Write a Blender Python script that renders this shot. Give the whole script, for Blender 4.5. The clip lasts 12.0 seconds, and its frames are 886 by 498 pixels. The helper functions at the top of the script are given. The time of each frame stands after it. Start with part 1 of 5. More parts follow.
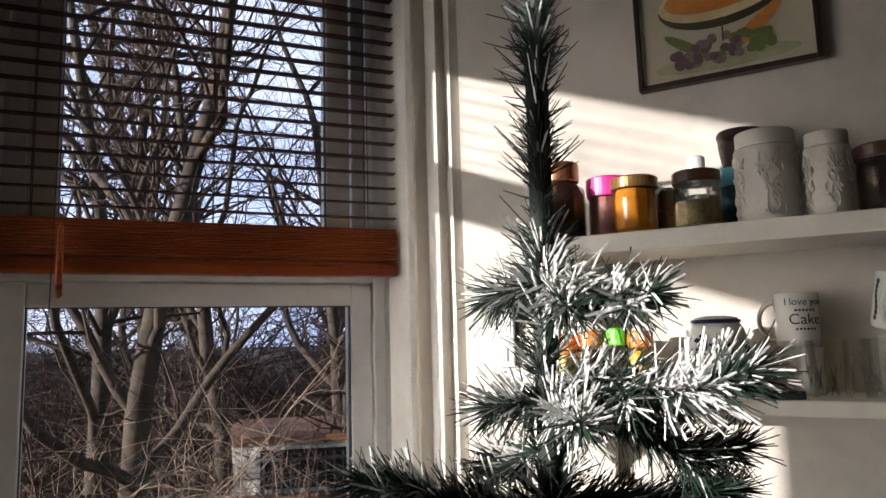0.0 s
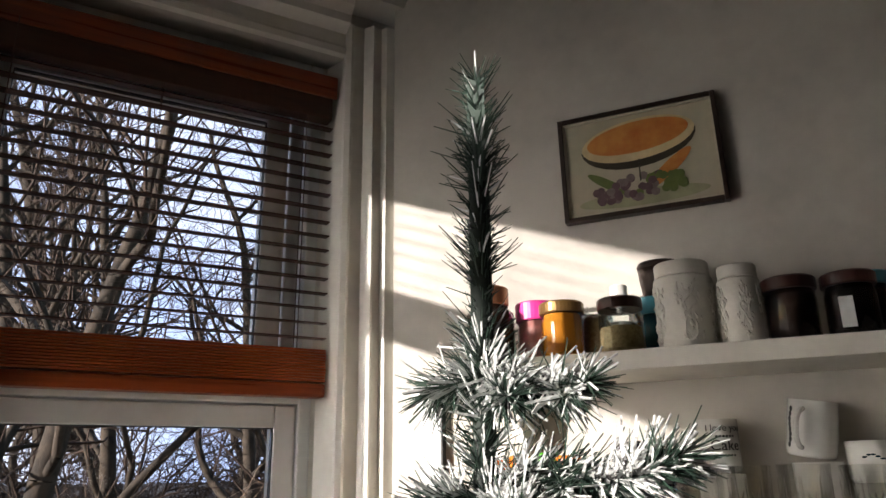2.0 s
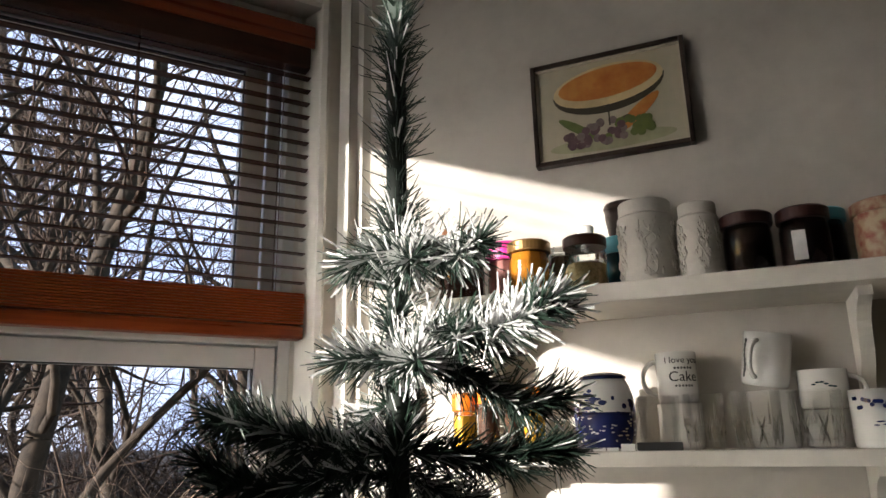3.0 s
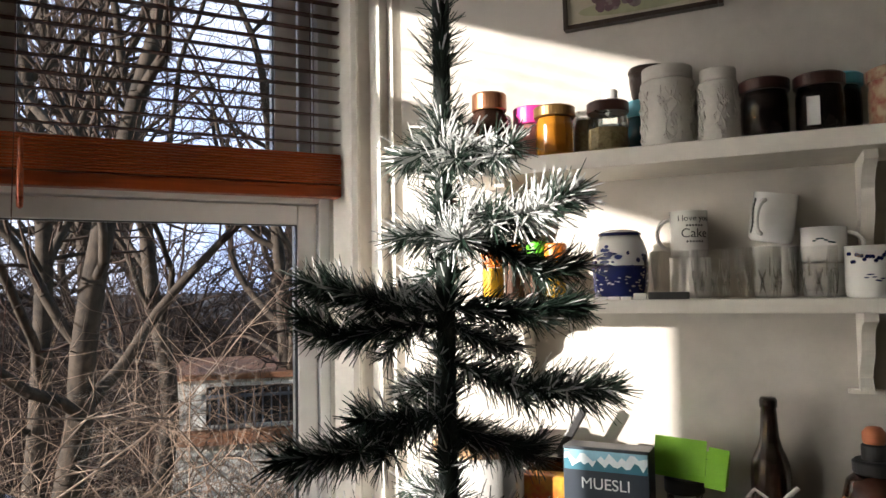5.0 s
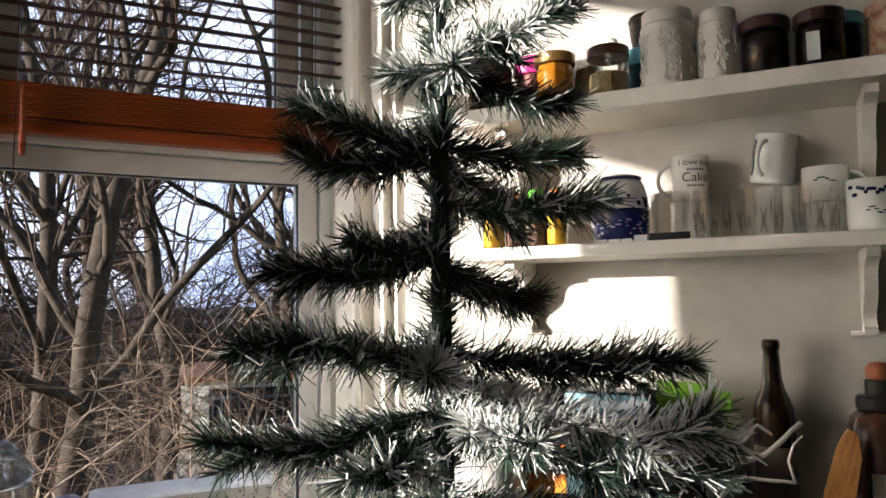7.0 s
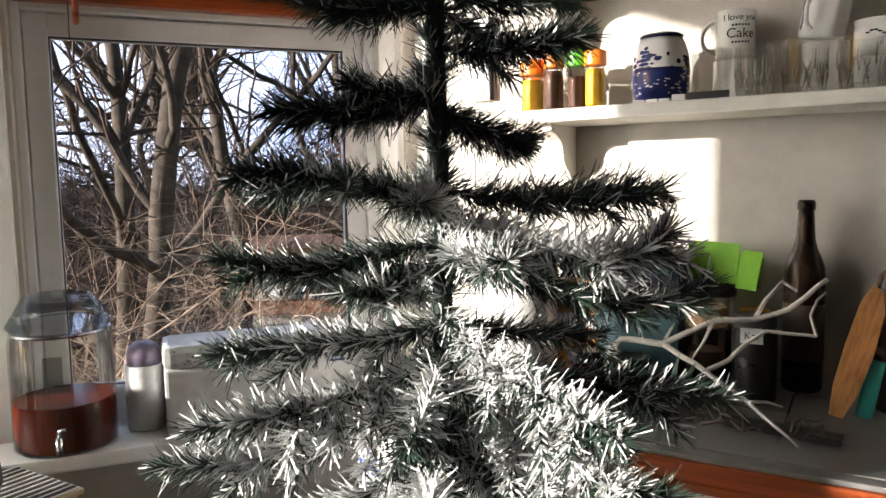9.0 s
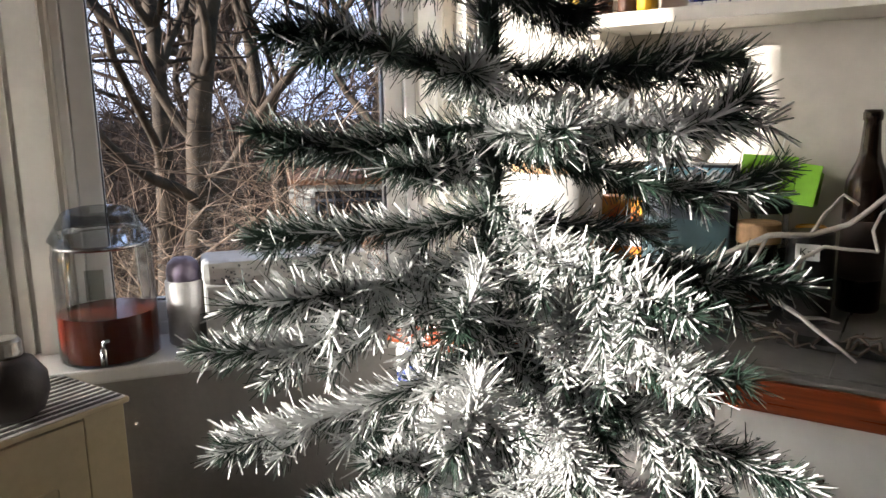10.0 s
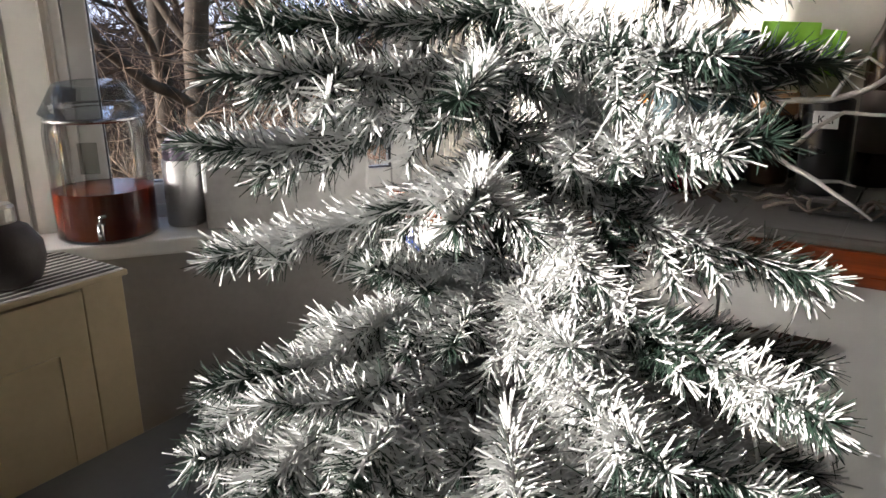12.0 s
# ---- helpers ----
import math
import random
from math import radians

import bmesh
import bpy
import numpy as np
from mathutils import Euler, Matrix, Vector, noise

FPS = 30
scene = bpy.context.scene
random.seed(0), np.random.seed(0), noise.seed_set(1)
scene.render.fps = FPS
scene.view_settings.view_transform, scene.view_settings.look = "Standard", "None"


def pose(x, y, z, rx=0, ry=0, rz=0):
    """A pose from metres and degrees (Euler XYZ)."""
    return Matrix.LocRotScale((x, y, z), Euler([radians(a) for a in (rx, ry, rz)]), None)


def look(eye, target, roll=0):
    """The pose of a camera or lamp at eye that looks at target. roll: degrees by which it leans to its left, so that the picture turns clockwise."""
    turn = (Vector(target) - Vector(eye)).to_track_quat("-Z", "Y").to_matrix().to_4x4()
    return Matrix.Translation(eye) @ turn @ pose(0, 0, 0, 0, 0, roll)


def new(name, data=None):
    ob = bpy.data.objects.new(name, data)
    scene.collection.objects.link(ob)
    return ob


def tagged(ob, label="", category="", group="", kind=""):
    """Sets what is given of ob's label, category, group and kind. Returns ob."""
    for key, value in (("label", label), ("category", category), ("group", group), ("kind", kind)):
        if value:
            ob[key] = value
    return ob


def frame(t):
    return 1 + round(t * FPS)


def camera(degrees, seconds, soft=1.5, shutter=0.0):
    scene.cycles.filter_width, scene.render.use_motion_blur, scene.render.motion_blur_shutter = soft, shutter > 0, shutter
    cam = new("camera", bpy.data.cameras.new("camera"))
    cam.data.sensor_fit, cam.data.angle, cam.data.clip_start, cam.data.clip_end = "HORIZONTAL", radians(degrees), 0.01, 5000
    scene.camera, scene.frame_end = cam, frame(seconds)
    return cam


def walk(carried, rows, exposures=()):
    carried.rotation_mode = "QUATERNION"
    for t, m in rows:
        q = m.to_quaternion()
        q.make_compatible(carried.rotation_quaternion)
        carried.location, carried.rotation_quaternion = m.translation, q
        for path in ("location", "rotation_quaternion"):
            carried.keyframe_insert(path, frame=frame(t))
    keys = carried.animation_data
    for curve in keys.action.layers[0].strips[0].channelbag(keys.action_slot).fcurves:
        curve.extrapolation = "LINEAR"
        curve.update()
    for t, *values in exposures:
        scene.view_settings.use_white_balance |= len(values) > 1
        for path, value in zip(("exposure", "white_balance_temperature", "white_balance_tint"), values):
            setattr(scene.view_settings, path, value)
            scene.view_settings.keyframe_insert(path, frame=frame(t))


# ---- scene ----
cam = camera(62.9, 12.0)
PATH = [
    (0, (-0.104, 0.277, 1.568), (-1.06, 2.016, 1.815), -1.5),
    (0.5, (-0.116, 0.28, 1.604), (-0.981, 2.039, 2.002), -1.2),
    (1, (-0.124, 0.275, 1.635), (-0.921, 2.035, 2.153), -1.0),
    (1.5, (-0.119, 0.262, 1.615), (-0.869, 2.017, 2.211), -1.0),
    (2, (-0.108, 0.261, 1.543), (-0.845, 2.022, 2.14), -0.9),
    (2.5, (-0.082, 0.261, 1.507), (-0.816, 2.024, 2.102), -1.0),
    (3, (-0.053, 0.264, 1.478), (-0.793, 2.048, 1.993), -1.0),
    (3.5, (-0.033, 0.229, 1.455), (-0.788, 2.043, 1.829), -1.1),
    (3.7, (-0.027, 0.219, 1.439), (-0.794, 2.041, 1.743), -1.0),
    (5.3, (-0.018, 0.145, 1.526), (-0.86, 1.957, 1.626), -1.1),
    (5.5, (-0.017, 0.14, 1.546), (-0.858, 1.949, 1.689), -1.0),
    (6, (-0.019, 0.149, 1.471), (-0.859, 1.955, 1.645), -0.9),
    (6.5, (-0.015, 0.168, 1.403), (-0.853, 1.975, 1.577), -0.8),
    (7, (-0.018, 0.17, 1.35), (-0.863, 1.977, 1.494), -0.9),
    (7.2, (-0.02, 0.177, 1.337), (-0.868, 1.984, 1.462), -0.7),
    (8.8, (0.046, 0.157, 1.329), (-0.922, 1.9, 1.172), -0.9),
    (9, (0.053, 0.156, 1.318), (-0.953, 1.874, 1.128), -1.0),
    (9.5, (0.035, 0.171, 1.292), (-1.029, 1.841, 1.015), -1.0),
    (10, (0.027, 0.177, 1.271), (-1.05, 1.823, 0.909), -1.0),
    (10.5, (0.025, 0.185, 1.236), (-1.052, 1.82, 0.823), -0.7),
    (11, (0.024, 0.19, 1.199), (-1.049, 1.813, 0.737), -0.6),
    (11.5, (0.019, 0.189, 1.181), (-1.046, 1.801, 0.664), -0.7),
    (12, (0.02, 0.187, 1.17), (-1.04, 1.786, 0.606), -0.6),
]
walk(cam, [(t, look(eye, target, roll)) for t, eye, target, roll in PATH],
     exposures=((0.0, 0.75, 6300, 14), (1.0, 0.8, 6300, 14), (2.5, 0.9, 6400, 12), (3.5, 1.25, 6400, 12), (6.0, 1.05, 6400, 12), (9.0, 1.45, 6400, 12), (12.0, 1.38, 6300, 14)))

# ---- world, sun, lights ----
SUN_A, SUN_B = 0.80, -0.1985          # sun's way: x and z for each metre of y
sunway = Vector((SUN_A, 1.0, SUN_B)).normalized()
world = bpy.data.worlds.new("world")
scene.world = world
world.use_nodes = True
wn = world.node_tree.nodes
sky = wn.new("ShaderNodeTexSky")
sky.sky_type = "NISHITA"
sky.sun_disc = False
sky.air_density, sky.dust_density, sky.ozone_density = 1.6, 0.8, 3.0
sky.sun_elevation = math.asin(-sunway.z)
sky.sun_rotation = math.atan2(-sunway.x, -sunway.y)
world.node_tree.links.new(sky.outputs[0], wn["Background"].inputs[0])
wn["Background"].inputs[1].default_value = 0.105
sun = new("sun", bpy.data.lights.new("sun", "SUN"))
sun.data.energy, sun.data.angle, sun.data.color = 5.0, radians(0.6), (1.0, 0.93, 0.84)
sun.matrix_world = look((0, 0, 0), sunway)

# ---- materials ----
def mat(name, base, rough=0.6, metal=0.0, var=0.12, scale=6.0, bump=0.15, bscale=60.0, second=None, spec=0.5, stretch=(1, 1, 1), rand=0.0, coat=0.0):
    """A painted or natural surface: base colour with stains at a large and a fine scale, and fine relief."""
    m = bpy.data.materials.new(name)
    m.use_nodes = True
    t, ln = m.node_tree.nodes, m.node_tree.links
    b = t["Principled BSDF"]
    b.inputs["Roughness"].default_value, b.inputs["Metallic"].default_value = rough, metal
    b.inputs["Specular IOR Level"].default_value = spec
    b.inputs["Coat Weight"].default_value = coat
    co = t.new("ShaderNodeTexCoord")
    mp = t.new("ShaderNodeMapping")
    mp.inputs["Scale"].default_value = stretch
    ln.new(co.outputs["Object"], mp.inputs[0])
    n1, n2 = t.new("ShaderNodeTexNoise"), t.new("ShaderNodeTexNoise")
    n1.inputs["Scale"].default_value, n2.inputs["Scale"].default_value = scale, bscale
    n1.inputs["Detail"].default_value, n2.inputs["Detail"].default_value = 6, 4
    for n in (n1, n2):
        ln.new(mp.outputs[0], n.inputs["Vector"])
    ramp = t.new("ShaderNodeValToRGB")
    two = second or tuple(c * (1 - 2.2 * var) for c in base)
    ramp.color_ramp.elements[0].color, ramp.color_ramp.elements[1].color = (*two, 1), (*base, 1)
    ramp.color_ramp.elements[0].position, ramp.color_ramp.elements[1].position = 0.3, 0.62
    mixf = t.new("ShaderNodeMath")
    mixf.operation = "MULTIPLY_ADD"
    mixf.inputs[1].default_value, mixf.inputs[2].default_value = 0.3, -0.15
    ln.new(n2.outputs[0], mixf.inputs[0])
    add = t.new("ShaderNodeMath")
    ln.new(n1.outputs[0], add.inputs[0])
    ln.new(mixf.outputs[0], add.inputs[1])
    ln.new(add.outputs[0], ramp.inputs[0])
    col = ramp.outputs[0]
    if rand:
        info, hsv, mr = t.new("ShaderNodeObjectInfo"), t.new("ShaderNodeHueSaturation"), t.new("ShaderNodeMapRange")
        mr.inputs[3].default_value, mr.inputs[4].default_value = 1 - rand, 1 + rand
        ln.new(info.outputs["Random"], mr.inputs[0])
        ln.new(mr.outputs[0], hsv.inputs["Value"])
        ln.new(col, hsv.inputs["Color"])
        col = hsv.outputs[0]
    ln.new(col, b.inputs["Base Color"])
    rr = t.new("ShaderNodeMapRange")
    rr.inputs[3].default_value, rr.inputs[4].default_value = max(0.02, rough - 0.1), min(1, rough + 0.1)
    ln.new(n1.outputs[0], rr.inputs[0])
    ln.new(rr.outputs[0], b.inputs["Roughness"])
    if bump:
        bp = t.new("ShaderNodeBump")
        bp.inputs["Strength"].default_value, bp.inputs["Distance"].default_value = bump, 0.004
        ln.new(n2.outputs[0], bp.inputs["Height"])
        ln.new(bp.outputs[0], b.inputs["Normal"])
    return m


def glassy(name, colour=(1, 1, 1), rough=0.02, ior=1.45):
    m = bpy.data.materials.new(name)
    m.use_nodes = True
    b = m.node_tree.nodes["Principled BSDF"]
    b.inputs["Base Color"].default_value = (*colour, 1)
    b.inputs["Transmission Weight"].default_value, b.inputs["Roughness"].default_value, b.inputs["IOR"].default_value = 1, rough, ior
    return m


def clear_glass(name, tint=(0.96, 0.97, 0.96), gloss=0.8):
    """Thin clear glass: light goes straight through, with a mirror gloss that grows towards the edges."""
    m = bpy.data.materials.new(name)
    m.use_nodes = True
    t, ln = m.node_tree.nodes, m.node_tree.links
    t.remove(t["Principled BSDF"])
    tr, gl, mx, fr, ml = t.new("ShaderNodeBsdfTransparent"), t.new("ShaderNodeBsdfGlossy"), t.new("ShaderNodeMixShader"), t.new("ShaderNodeFresnel"), t.new("ShaderNodeMath")
    tr.inputs[0].default_value = (*tint, 1)
    gl.inputs["Roughness"].default_value = 0.03
    fr.inputs[0].default_value = 1.5
    ml.operation, ml.inputs[1].default_value = "MULTIPLY", gloss
    ln.new(fr.outputs[0], ml.inputs[0])
    ln.new(ml.outputs[0], mx.inputs[0])
    ln.new(tr.outputs[0], mx.inputs[1])
    ln.new(gl.outputs[0], mx.inputs[2])
    ln.new(mx.outputs[0], t["Material Output"].inputs[0])
    return m


M_WALL = mat("wall_paint", (0.55, 0.515, 0.455), 0.7, var=0.11, scale=3.2, bump=0.4, bscale=24)
M_TRIM = mat("trim_gloss_paint", (0.78, 0.75, 0.68), 0.4, var=0.06, scale=5, bump=0.12, bscale=40)
M_FRAME = mat("window_frame_paint", (0.80, 0.80, 0.78), 0.35, var=0.05, scale=5, bump=0.06, bscale=40)
M_SHELF = mat("shelf_paint", (0.76, 0.72, 0.64), 0.45, var=0.07, scale=7, bump=0.15, bscale=50)
M_CEIL = mat("ceiling_paint", (0.44, 0.41, 0.35), 0.8, var=0.05, scale=3, bump=0.2, bscale=30)
M_REDWOOD = mat("red_stained_wood", (0.30, 0.060, 0.013), 0.3, var=0.2, scale=5, bump=0.25, bscale=30, second=(0.14, 0.024, 0.007), stretch=(0.4, 12, 12), coat=0.2)
# hanging slats' backlit shade is in this darker brown; cords share it
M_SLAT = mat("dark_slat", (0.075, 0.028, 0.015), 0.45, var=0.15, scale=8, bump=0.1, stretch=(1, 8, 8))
M_TILE = mat("grey_tile", (0.20, 0.195, 0.185), 0.4, var=0.12, scale=9, bump=0.15, bscale=80, rand=0.12)
M_GROUT = mat("dark_grout", (0.06, 0.058, 0.055), 0.9)
M_CUPB = mat("cupboard_paint", (0.74, 0.73, 0.70), 0.4, var=0.05, scale=4, bump=0.05)
M_UNDER = mat("grey_wall_paint", (0.44, 0.42, 0.39), 0.6, var=0.1, scale=4, bump=0.2)
M_CREAM = mat("cream_door_paint", (0.50, 0.42, 0.26), 0.45, var=0.08, scale=4, bump=0.08)
M_FLOOR = mat("floor_boards", (0.09, 0.05, 0.03), 0.5, var=0.2, scale=4, stretch=(1, 8, 1))

# ---- mesh helpers ----
def mesh_of(name, bm, material, smooth=False):
    me = bpy.data.meshes.new(name)
    bm.normal_update()
    if smooth:
        for f in bm.faces:
            f.smooth = True
    bm.to_mesh(me)
    bm.free()
    for x in (material if isinstance(material, (list, tuple)) else [material]):
        me.materials.append(x)
    return me


def part(name, bm, material, parent=None, label="", smooth=False, at=None):
    ob = new(name, mesh_of(name, bm, material, smooth))
    if parent:
        ob.parent = parent
    if at is not None:
        ob.matrix_local = at if isinstance(at, Matrix) else Matrix.Translation(at)
    if label:
        ob["label"] = label
    return ob


def thing(name, label, category, at=None, group="", kind=""):
    ob = new(name)
    ob.empty_display_size = 0.05
    if at is not None:
        ob.matrix_world = at if isinstance(at, Matrix) else Matrix.Translation(at)
    return tagged(ob, label, category, group, kind)


def box(bm, x0, x1, y0, y1, z0, z1, bevel=0.0, idx=0):
    m = Matrix.LocRotScale(((x0 + x1) / 2, (y0 + y1) / 2, (z0 + z1) / 2), None, (x1 - x0, y1 - y0, z1 - z0))
    vs = bmesh.ops.create_cube(bm, size=1, matrix=m)["verts"]
    fs = list({f for v in vs for f in v.link_faces})
    for f in fs:
        f.material_index = idx
    if bevel:
        es = list({e for v in vs for e in v.link_edges})
        bmesh.ops.bevel(bm, geom=es, offset=bevel, segments=2, affect="EDGES", profile=0.6)
    return bm


def boxed(*a, bevel=0.0):
    return box(bmesh.new(), *a, bevel=bevel)


def lathe(profile, n=32, bm=None, square=0.0, idx=0, openend=False):
    """A turned shape from (radius, z) pairs; square > 0 rounds it towards a polygon with that many sides."""
    bm = bm or bmesh.new()
    rings = []
    for r, z in profile:
        ring = []
        for k in range(n):
            a = 2 * math.pi * k / n
            q = r
            if square:
                w = 2 * math.pi / square
                q = r * (0.25 + 0.75 * math.cos(w / 2) / math.cos((a % w) - w / 2))
            ring.append(bm.verts.new((q * math.cos(a), q * math.sin(a), z)))
        rings.append(ring)
    for r0, r1 in zip(rings, rings[1:]):
        for k in range(n):
            f = bm.faces.new((r0[k], r0[(k + 1) % n], r1[(k + 1) % n], r1[k]))
            f.material_index = idx
    for ring, flip in ((rings[0], True), (rings[-1], False)):
        if openend and not flip:
            continue
        if profile[0 if flip else -1][0] > 1e-4:
            f = bm.faces.new(list(reversed(ring)) if flip else ring)
            f.material_index = idx
    return bm


def tube(points, radii, n=8, bm=None, idx=0, caps=True):
    """A bent round bar through the points."""
    bm = bm or bmesh.new()
    pts = [Vector(p) for p in points]
    rings, side = [], None
    for k, p in enumerate(pts):
        d = (pts[min(k + 1, len(pts) - 1)] - pts[max(k - 1, 0)]).normalized()
        if side is None:
            side = d.orthogonal().normalized()
        side = (side - d * side.dot(d)).normalized()
        up = d.cross(side)
        r = radii[k] if isinstance(radii, (list, tuple)) else radii
        rings.append([bm.verts.new(p + r * (math.cos(2 * math.pi * j / n) * side + math.sin(2 * math.pi * j / n) * up)) for j in range(n)])
    for r0, r1 in zip(rings, rings[1:]):
        for j in range(n):
            bm.faces.new((r0[j], r0[(j + 1) % n], r1[(j + 1) % n], r1[j])).material_index = idx
    if caps:
        bm.faces.new(list(reversed(rings[0]))).material_index = idx
        bm.faces.new(rings[-1]).material_index = idx
    return bm


# ---- the plan ----
WALL_Y = 1.75                        # face of the shelf wall
COUNTER_Z, COUNTER_Y = 0.905, 1.235
ANG = math.atan2(0.790, 0.613)       # the window wall's run
P0 = Vector((-1.54, 1.148, 0.0))     # left edge of the lower pane, in the glass plane
WIN = Matrix.Translation(P0) @ Matrix.Rotation(ANG, 4, "Z")   # local x along the wall, local -y into the room
SILL_Z = 0.762
CEIL_Z = 2.86
LEFT = pose(-1.645, 0.85, 0, 0, 0, math.degrees(math.atan2(-1, -0.265)))   # local x along the side wall, +y into the room


def setting(name, bm, material, label, category, at=None):
    return tagged(part(name, bm, material, at=at), label, category, kind="structure")


def prism(points, z0, z1):
    bm = bmesh.new()
    lo = [bm.verts.new((p[0], p[1], z0)) for p in points]
    hi = [bm.verts.new((p[0], p[1], z1)) for p in points]
    bm.faces.new(list(reversed(lo)))
    bm.faces.new(hi)
    for k in range(len(points)):
        j = (k + 1) % len(points)
        bm.faces.new((lo[k], lo[j], hi[j], hi[k]))
    bmesh.ops.recalc_face_normals(bm, faces=bm.faces)
    return bm


def extrude_profile(profile, x0, x1):
    """A moulding: (y, z) profile run along x."""
    bm = bmesh.new()
    a = [bm.verts.new((x0, y, z)) for y, z in profile]
    b = [bm.verts.new((x1, y, z)) for y, z in profile]
    bm.faces.new(a)
    bm.faces.new(list(reversed(b)))
    for k in range(len(profile)):
        j = (k + 1) % len(profile)
        bm.faces.new((a[j], a[k], b[k], b[j]))
    bmesh.ops.recalc_face_normals(bm, faces=bm.faces)
    return bm


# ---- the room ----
# walls out of view; the dark brown is there to reduce bounced light
M_FARWALL = mat("low_bounce_far_wall", (0.13, 0.10, 0.075), 0.8, var=0.08, scale=3)
w = lambda x, y: (WIN @ Vector((x, y, 0)))[:2]
v = lambda x, y: (LEFT @ Vector((x, y, 0)))[:2]
ROOM = [(3.1, 1.98), (-0.80, 1.98), w(1.0, 0.16), w(-0.32, 0.16), v(0.0, -0.08), v(4.35, -0.08), (3.1, -3.35)]
setting("floor", prism(ROOM, -0.2, 0.0), M_FLOOR, "dark brown wooden kitchen floor", "floor")
setting("ceiling", prism(ROOM, CEIL_Z, CEIL_Z + 0.2), M_CEIL, "off-white painted kitchen ceiling", "ceiling")
setting("wall_north", boxed(-0.86, 2.9, WALL_Y, WALL_Y + 0.22, 0, CEIL_Z), M_WALL, "off-white painted wall carrying two shelves", "wall")
setting("wall_east", boxed(2.9, 3.1, -3.35, WALL_Y + 0.22, 0, CEIL_Z), M_FARWALL, "unseen plain wall, brown kept dark to cut bounce light", "wall")
setting("wall_south", boxed(-2.9, 2.9, -3.35, -3.2, 0, CEIL_Z), M_FARWALL, "unseen plain wall, brown kept dark to cut bounce light", "wall")


def wallpiece(name, x0, x1, y0, y1, z0, z1, material=M_WALL, label="off-white painted window wall", cat="wall", at=WIN):
    return setting(name, boxed(x0, x1, y0, y1, z0, z1), material, label, cat, at=at)


wallpiece("wall_window_below", -0.30, 0.93, -0.20, 0.12, 0, SILL_Z - 0.034, M_UNDER, "grey painted wall under the window sill")
wallpiece("wall_window_above", -0.30, 0.93, -0.10, 0.16, 2.60, CEIL_Z)
wallpiece("wall_window_right", 0.785, 1.0, -0.10, 0.16, SILL_Z - 0.034, 2.60)
wallpiece("wall_window_left", -0.32, -0.075, -0.06, 0.16, SILL_Z - 0.034, 2.60)
sill = setting("window_sill", boxed(-0.31, 0.90, -0.23, 0.03, SILL_Z - 0.034, SILL_Z, bevel=0.006), M_FRAME, "deep white painted window sill", "sill", at=WIN)
# side wall with two sunlit windows
for x0, x1, z0, z1 in ((0, 4.35, 0, 0.85), (0, 4.35, 2.42, CEIL_Z), (-0.05, 0.05, 0.85, 2.42), (1.53, 2.65, 0.85, 2.42), (3.95, 4.35, 0.85, 2.42)):
    wallpiece("wall_west", x0, x1, -0.08, 0.0, z0, z1, label="off-white painted side wall with windows", at=LEFT)
# unseen overhang, added to hold back high sky light; low sun passes below
setting("sky_block_eaves", boxed(-0.6, 4.9, -1.10, -0.06, CEIL_Z + 0.08, CEIL_Z + 0.2), M_SLAT, "unseen dark eaves added to cut sky light at the side windows", "eaves", at=LEFT)
# mouldings round the window
ARCH = [(-0.10, 0), (-0.115, 0), (-0.122, 0.012), (-0.116, 0.020), (-0.116, 0.050), (-0.128, 0.058), (-0.142, 0.066), (-0.134, 0.074), (-0.134, 0.092), (-0.150, 0.100), (-0.150, 0.124), (-0.10, 0.124)]
bm = bmesh.new()
a = [bm.verts.new((0.778 + q, y, SILL_Z)) for y, q in ARCH]
b = [bm.verts.new((0.778 + q, y, 2.69)) for y, q in ARCH]
for k in range(len(ARCH)):
    bm.faces.new((a[k], a[(k + 1) % len(ARCH)], b[(k + 1) % len(ARCH)], b[k]))
bm.faces.new(b)
bmesh.ops.recalc_face_normals(bm, faces=bm.faces)
trim = setting("trim", bm, M_TRIM, "cream gloss painted moulded window architrave", "trim", at=WIN)
bm = extrude_profile([(-0.10, 2.592), (-0.118, 2.595), (-0.122, 2.61), (-0.116, 2.62), (-0.116, 2.655), (-0.15, 2.67), (-0.155, 2.69), (-0.175, 2.71), (-0.18, 2.735), (-0.10, 2.735)], -0.32, 0.775)
setting("trim_head", bm, M_TRIM, "cream painted moulding over the window", "trim", at=WIN)
bm = extrude_profile([(-0.10, 2.735), (-0.19, 2.735), (-0.20, 2.76), (-0.17, 2.79), (-0.15, 2.82), (-0.14, CEIL_Z), (-0.10, CEIL_Z)], -0.32, 0.92)
setting("cornice", bm, M_TRIM, "cream painted cornice over the window", "cornice", at=WIN)
# splayed reveal and left post strips
setting("window_reveal", prism([(0.75, -0.015), (0.762, -0.02), (0.79, -0.10), (0.80, -0.10), (0.80, 0.03), (0.75, 0.03)], SILL_Z, 2.60), M_TRIM, "cream painted window reveal", "reveal", at=WIN)
for x0, x1, y0 in ((-0.31, -0.20, -0.075), (-0.185, -0.165, -0.072), (-0.15, -0.085, -0.085)):
    wallpiece("trim_post", x0, x1, y0, -0.06, SILL_Z, 2.60, M_TRIM, "cream painted post beside the window", "trim")

# ---- the window ----
M_PANE = glassy("window_glass", (0.97, 0.98, 0.98), 0.0)
M_SEAL = mat("black_seal", (0.015, 0.015, 0.016), 0.6, var=0.05)


